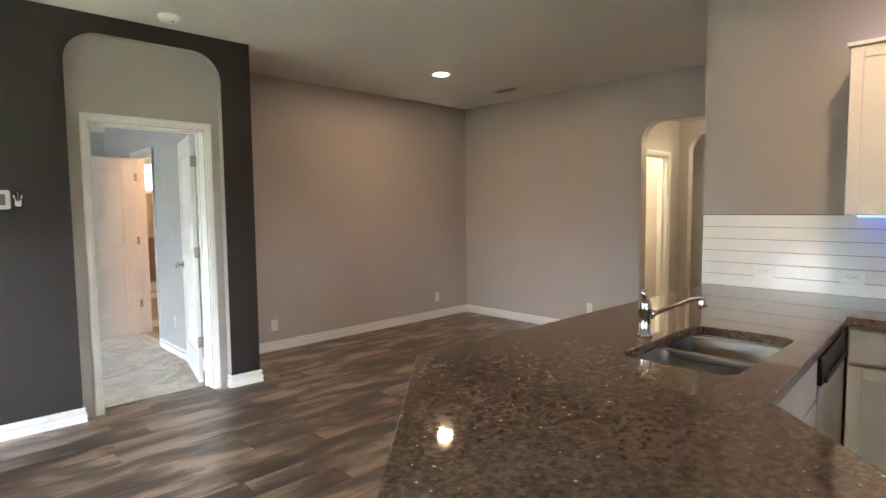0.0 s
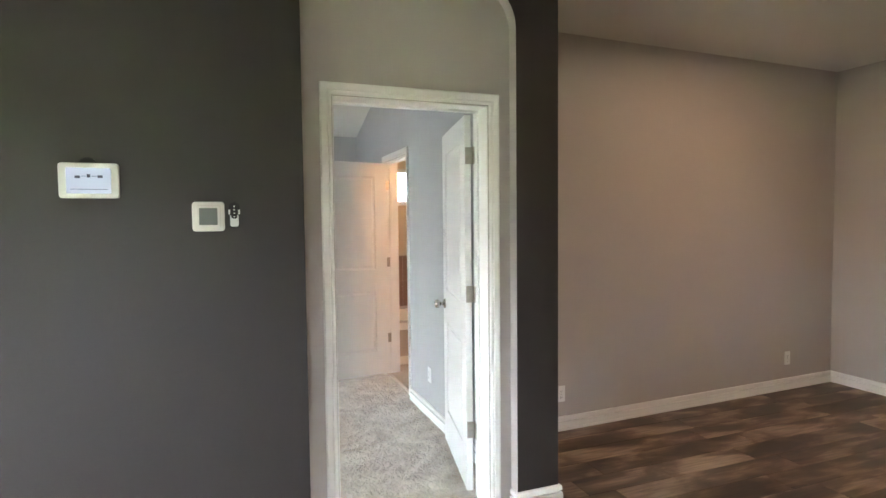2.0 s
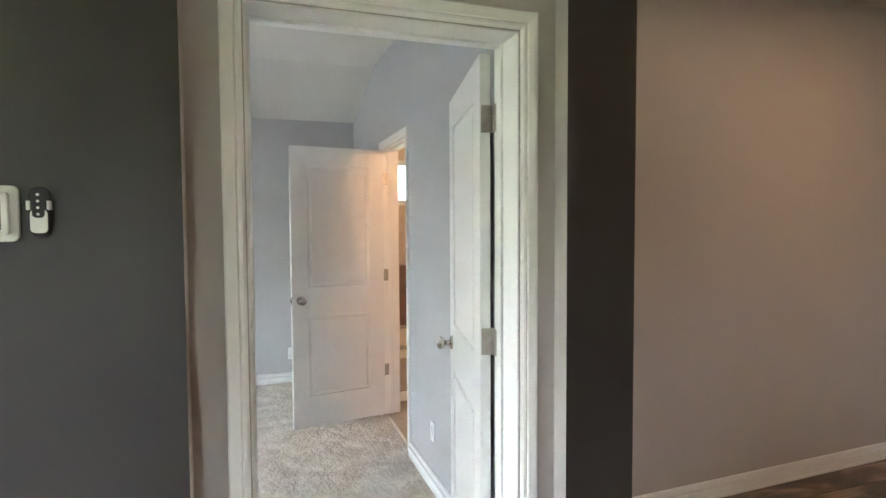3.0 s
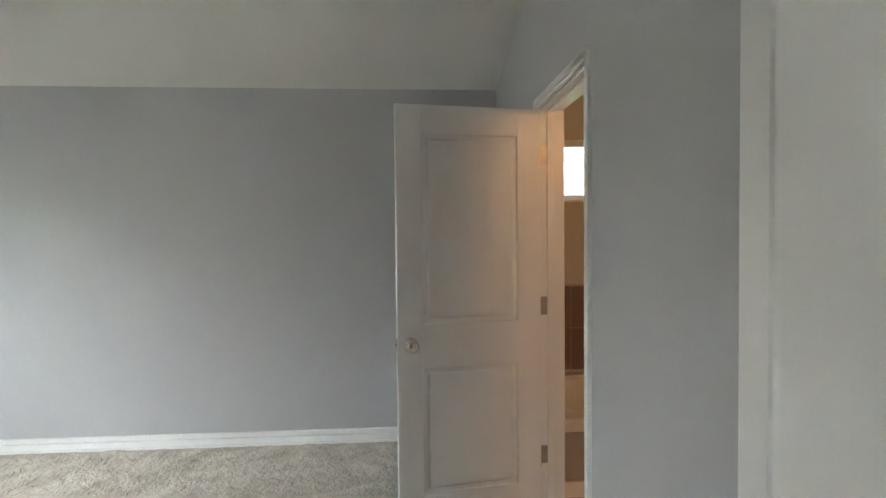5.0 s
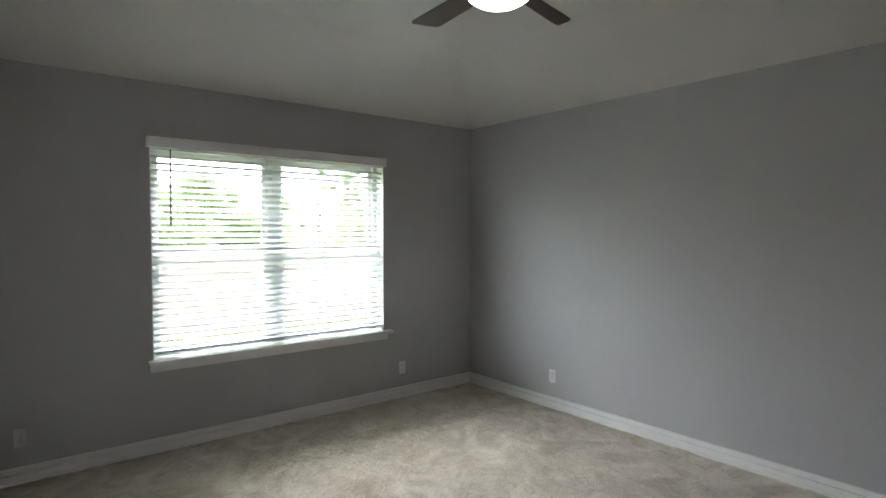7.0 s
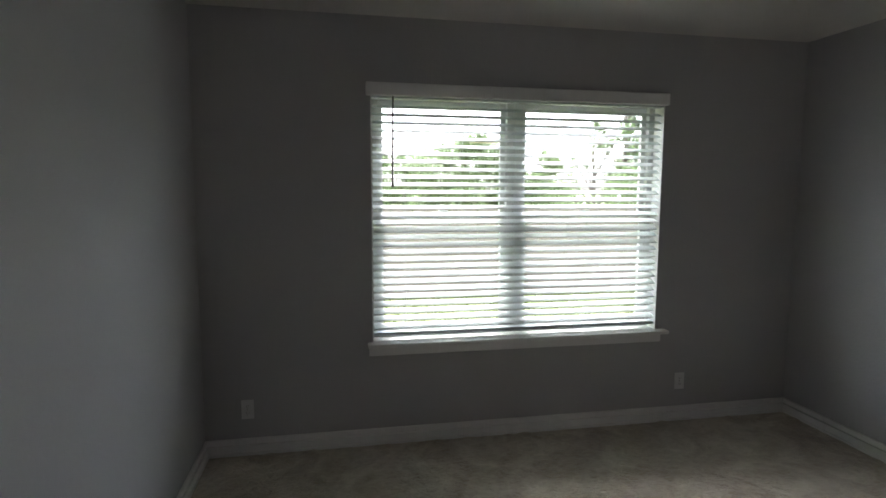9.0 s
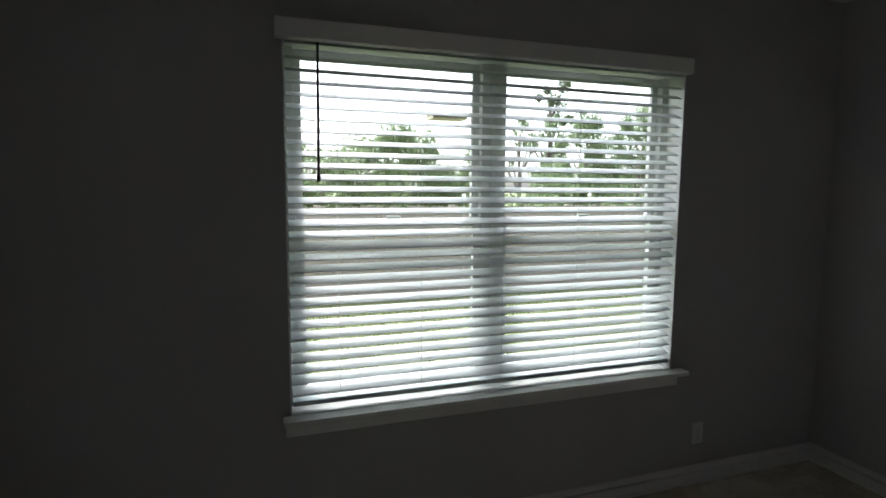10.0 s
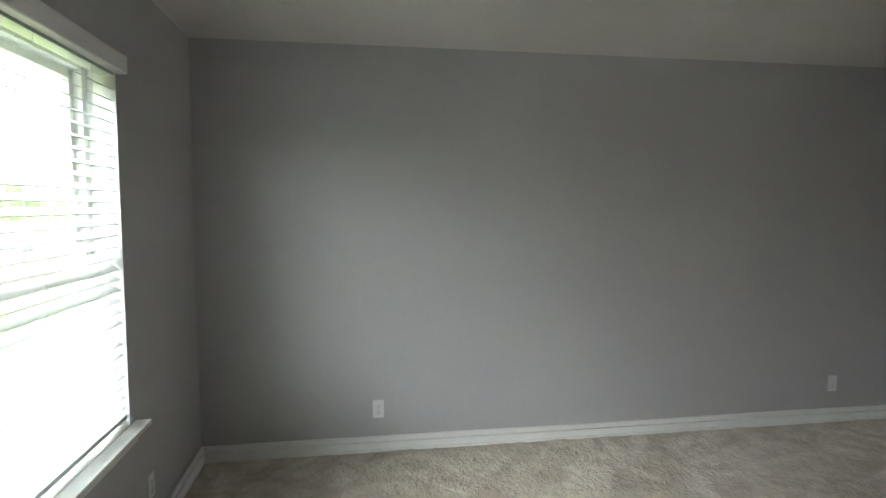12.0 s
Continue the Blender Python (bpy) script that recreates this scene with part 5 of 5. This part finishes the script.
def tree(x, y, height, spread, seed, label, leaf=M_LEAF, per=300, clumps=42, size=0.062, bare=0.3):
    rng = random.Random(seed)
    root = thing("tree", pose(x, y, GZ), label, "tree", "trees behind the fence")
    bm = bmesh.new()
    trunk = [Vector((0, 0, -0.1))]
    for k in range(1, 7):
        trunk.append(Vector((trunk[-1].x + rng.uniform(-0.12, 0.12), trunk[-1].y + rng.uniform(-0.12, 0.12), height * 0.8 * k / 6)))
    r0 = 0.03 * height
    tube(bm, trunk, r0, 9, r0 * 0.25)
    part("trunk", bm, M_BARK, root, smooth=True)
    bm = bmesh.new()
    centres = []
    for k in range(clumps):
        t = rng.uniform(bare, 1.0)
        base = trunk[min(5, int(t * 0.95 * 6))]
        a = rng.uniform(0, 2 * math.pi)
        reach = spread * math.sqrt(max(0.05, 1 - ((t - 0.55) / 0.6) ** 2)) * rng.uniform(0.35, 1.0)
        tip = Vector((base.x + math.cos(a) * reach, base.y + math.sin(a) * reach, height * min(1.0, t + rng.uniform(-0.03, 0.08))))
        mid = (base + tip) / 2 + Vector((0, 0, rng.uniform(-0.1, 0.15)))
        tube(bm, [base, mid, tip], 0.012 * height * (1.1 - t) + 0.012, 5, 0.006)
        centres.append((tip.x, tip.y, tip.z, spread * rng.uniform(0.16, 0.34)))
    part("limbs", bm, M_BARK, root)
    verts, faces = leaf_cloud(rng, centres, per, size)
    me = bpy.data.meshes.new("crown")
    me.from_pydata(verts, [], faces)
    me.materials.append(leaf)
    ob = new("crown", me)
    ob.parent = root
    return root


tree(-17.5, 9.7, 3.5, 1.9, 1, "pale-stemmed leafy tree behind the fence", M_LEAF)
tree(-18.0, 11.9, 3.1, 1.5, 2, "green leafy tree behind the fence", M_LEAF, clumps=36)
tree(-17.5, 7.3, 3.0, 1.4, 14, "pale-stemmed low tree behind the fence", M_LEAF, per=190, clumps=30)
tree(-19.5, 15.3, 4.7, 1.0, 3, "thinly leaved young tree behind the fence", M_LEAFD, per=60, clumps=18)
tree(-21.0, 17.5, 6.8, 1.0, 4, "tall thinly leaved tree above the woods", M_LEAFD, per=150, clumps=30, bare=0.3)
tree(-19.0, 17.3, 4.4, 1.6, 5, "broad leafy tree behind the fence", M_LEAF, clumps=40)
tree(-19.0, 20.1, 4.8, 1.6, 6, "round-crowned leafy tree with open branches", M_LEAF, per=260, bare=0.45)
tree(-19.0, 23.0, 4.1, 1.7, 9, "green leafy tree behind the fence", M_LEAFD)
tree(-19.5, 27.5, 4.6, 2.5, 15, "broad leafy tree with open branches", M_LEAF, per=190)
tree(-19.0, 33.5, 4.2, 2.5, 8, "green leafy tree behind the fence", M_LEAF)
tree(-17.5, 4.2, 3.4, 1.9, 10, "green leafy tree behind the fence", M_LEAF)
tree(-18.5, -1.5, 4.4, 2.3, 12, "green leafy tree behind the fence", M_LEAFD)
tree(-17.0, 42.0, 5.4, 3.0, 13, "green leafy tree behind the fence", M_LEAF)

rng = random.Random(21)
centres = [(rng.uniform(-26, -14.5), rng.uniform(-14, 60), GZ + rng.uniform(0.2, 2.2), rng.uniform(0.5, 1.0)) for _ in range(480)]
verts, faces = leaf_cloud(rng, centres, 200, 0.085)
me = bpy.data.meshes.new("undergrowth")
me.from_pydata(verts, [], faces)
me.materials.append(M_LEAF)
tagged(new("undergrowth", me), "dense green undergrowth of the woods behind the fence", "undergrowth", kind="stuff")

# tray outside the glass
feeder = thing("bird_feeder", pose(-3.215, 6.55, 1.80), "pale wooden tray feeder held on the outside of the glass", "bird feeder")
part("tray", boxes((-0.05, -0.08, 0, 0.05, 0.08, 0.004), (-0.05, -0.08, 0.004, -0.045, 0.08, 0.022), (0.045, -0.08, 0.004, 0.05, 0.08, 0.022), (-0.045, -0.08, 0.004, 0.045, -0.075, 0.022), (-0.045, 0.075, 0.004, 0.045, 0.08, 0.022)), M_FEED, feeder)
part("seed", boxes((-0.045, -0.075, 0.004, 0.045, 0.075, 0.016)), M_SEED, feeder)
bm = bmesh.new()
tube(bm, [(0.05, -0.05, 0.012), (0.088, -0.05, 0.10)], 0.0015, 5)
tube(bm, [(0.05, 0.05, 0.012), (0.088, 0.05, 0.10)], 0.0015, 5)
part("bracket_wire", bm, M_CORD, feeder)
for y in (-0.05, 0.05):
    bm = bmesh.new()
    lathe(bm, [(0, 0), (0.009, 0), (0.006, 0.003), (0.003, 0.006), (0, 0.007)], 16, pose(0.093, y, 0.10, 0, -90))
    part("suction_cup", bm, M_GLASS, feeder, smooth=True)

# small white globe lights on stakes
def stake_light(x, y, z, r):
    root = thing("stake_light", pose(x, y, GZ), "small white globe light on a thin garden stake", "garden light", "garden stake lights")
    bm = bmesh.new()
    tube(bm, [(0, 0, -0.05), (0.004, 0, (z - GZ) * 0.5), (0, 0, z - GZ - r * 0.8)], 0.003, 6)
    part("stake", bm, M_CORD, root)
    bm = bmesh.new()
    lathe(bm, [(0, -r), (r * 0.5, -r * 0.85), (r * 0.9, -r * 0.4), (r, 0.1 * r), (r * 0.8, r * 0.65), (r * 0.4, r), (r * 0.3, r * 1.15), (0, r * 1.2)], 18, pose(0, 0, z - GZ))
    part("globe", bm, M_GLOBE, root, smooth=True)


stake_light(-4.6, 8.25, 1.44, 0.017)
stake_light(-4.6, 7.18, 1.43, 0.017)
stake_light(-4.55, 7.21, 1.59, 0.014)

# ---- plank floor ----
floor = structure("floor_living", boxes((LX, -4.0, -0.1, XB + 0.12, YD, -0.004), (0.823, YD, -0.1, 1.853, YNB, -0.004), (DU0, YNB, -0.1, DU1, 4.84, -0.004), (XR, YD, -0.1, XB + 0.12, YT, -0.004)), M_JOINT, "dark weathered wood plank floor", "floor")
PW, PL = 0.178, 1.22
rng = random.Random(3)


def plank_box(bm, x0, x1, y0, y1):
    box(bm, x0 + 0.001, y0 + 0.001, -0.008, x1 - 0.001, y1 - 0.001, 0.0, bevel=0.0012, seg=1)


shared = {}
rest = bmesh.new()


def lay(a, b, y0, y1):
    """One plank: near the walk as an object of its own, else joined."""
    if b - a < 0.02 or y1 - y0 < 0.005:
        return
    if y0 > 0.15:
        key = (round(b - a, 3), round(y1 - y0, 3))
        if key not in shared:
            bm = bmesh.new()
            plank_box(bm, 0, b - a, 0, y1 - y0)
            shared[key] = mesh_of("plank", bm, M_PLANK)
        ob = new("plank", shared[key])
        ob.parent = floor
        ob.matrix_basis = pose(a, y0, 0)
    else:
        plank_box(rest, a, b, y0, y1)


def course(xa, xb, y0, y1):
    x = xa - rng.uniform(0.1, PL - 0.1)
    while x < xb:
        lay(max(x, xa), min(x + PL, xb), y0, y1)
        x += PL


rows_south = math.ceil((YD + 4.0) / PW)
for k in range(rows_south):
    course(LX, XB + 0.12, max(-4.0, YD - (k + 1) * PW), YD - k * PW)
y = YD
while y < YT - 0.001:
    course(XR, XB + 0.12, y, min(y + PW, YT))
    y += PW
lay(0.823, DU0, YD, YNB)
lay(DU1, 1.853, YD, YNB)
lay(DU0, DU1, YD, YD + PW)
lay(DU0, DU1, YD + PW, 4.838)
tagged(part("planks", rest, M_PLANK, floor), kind="stuff")
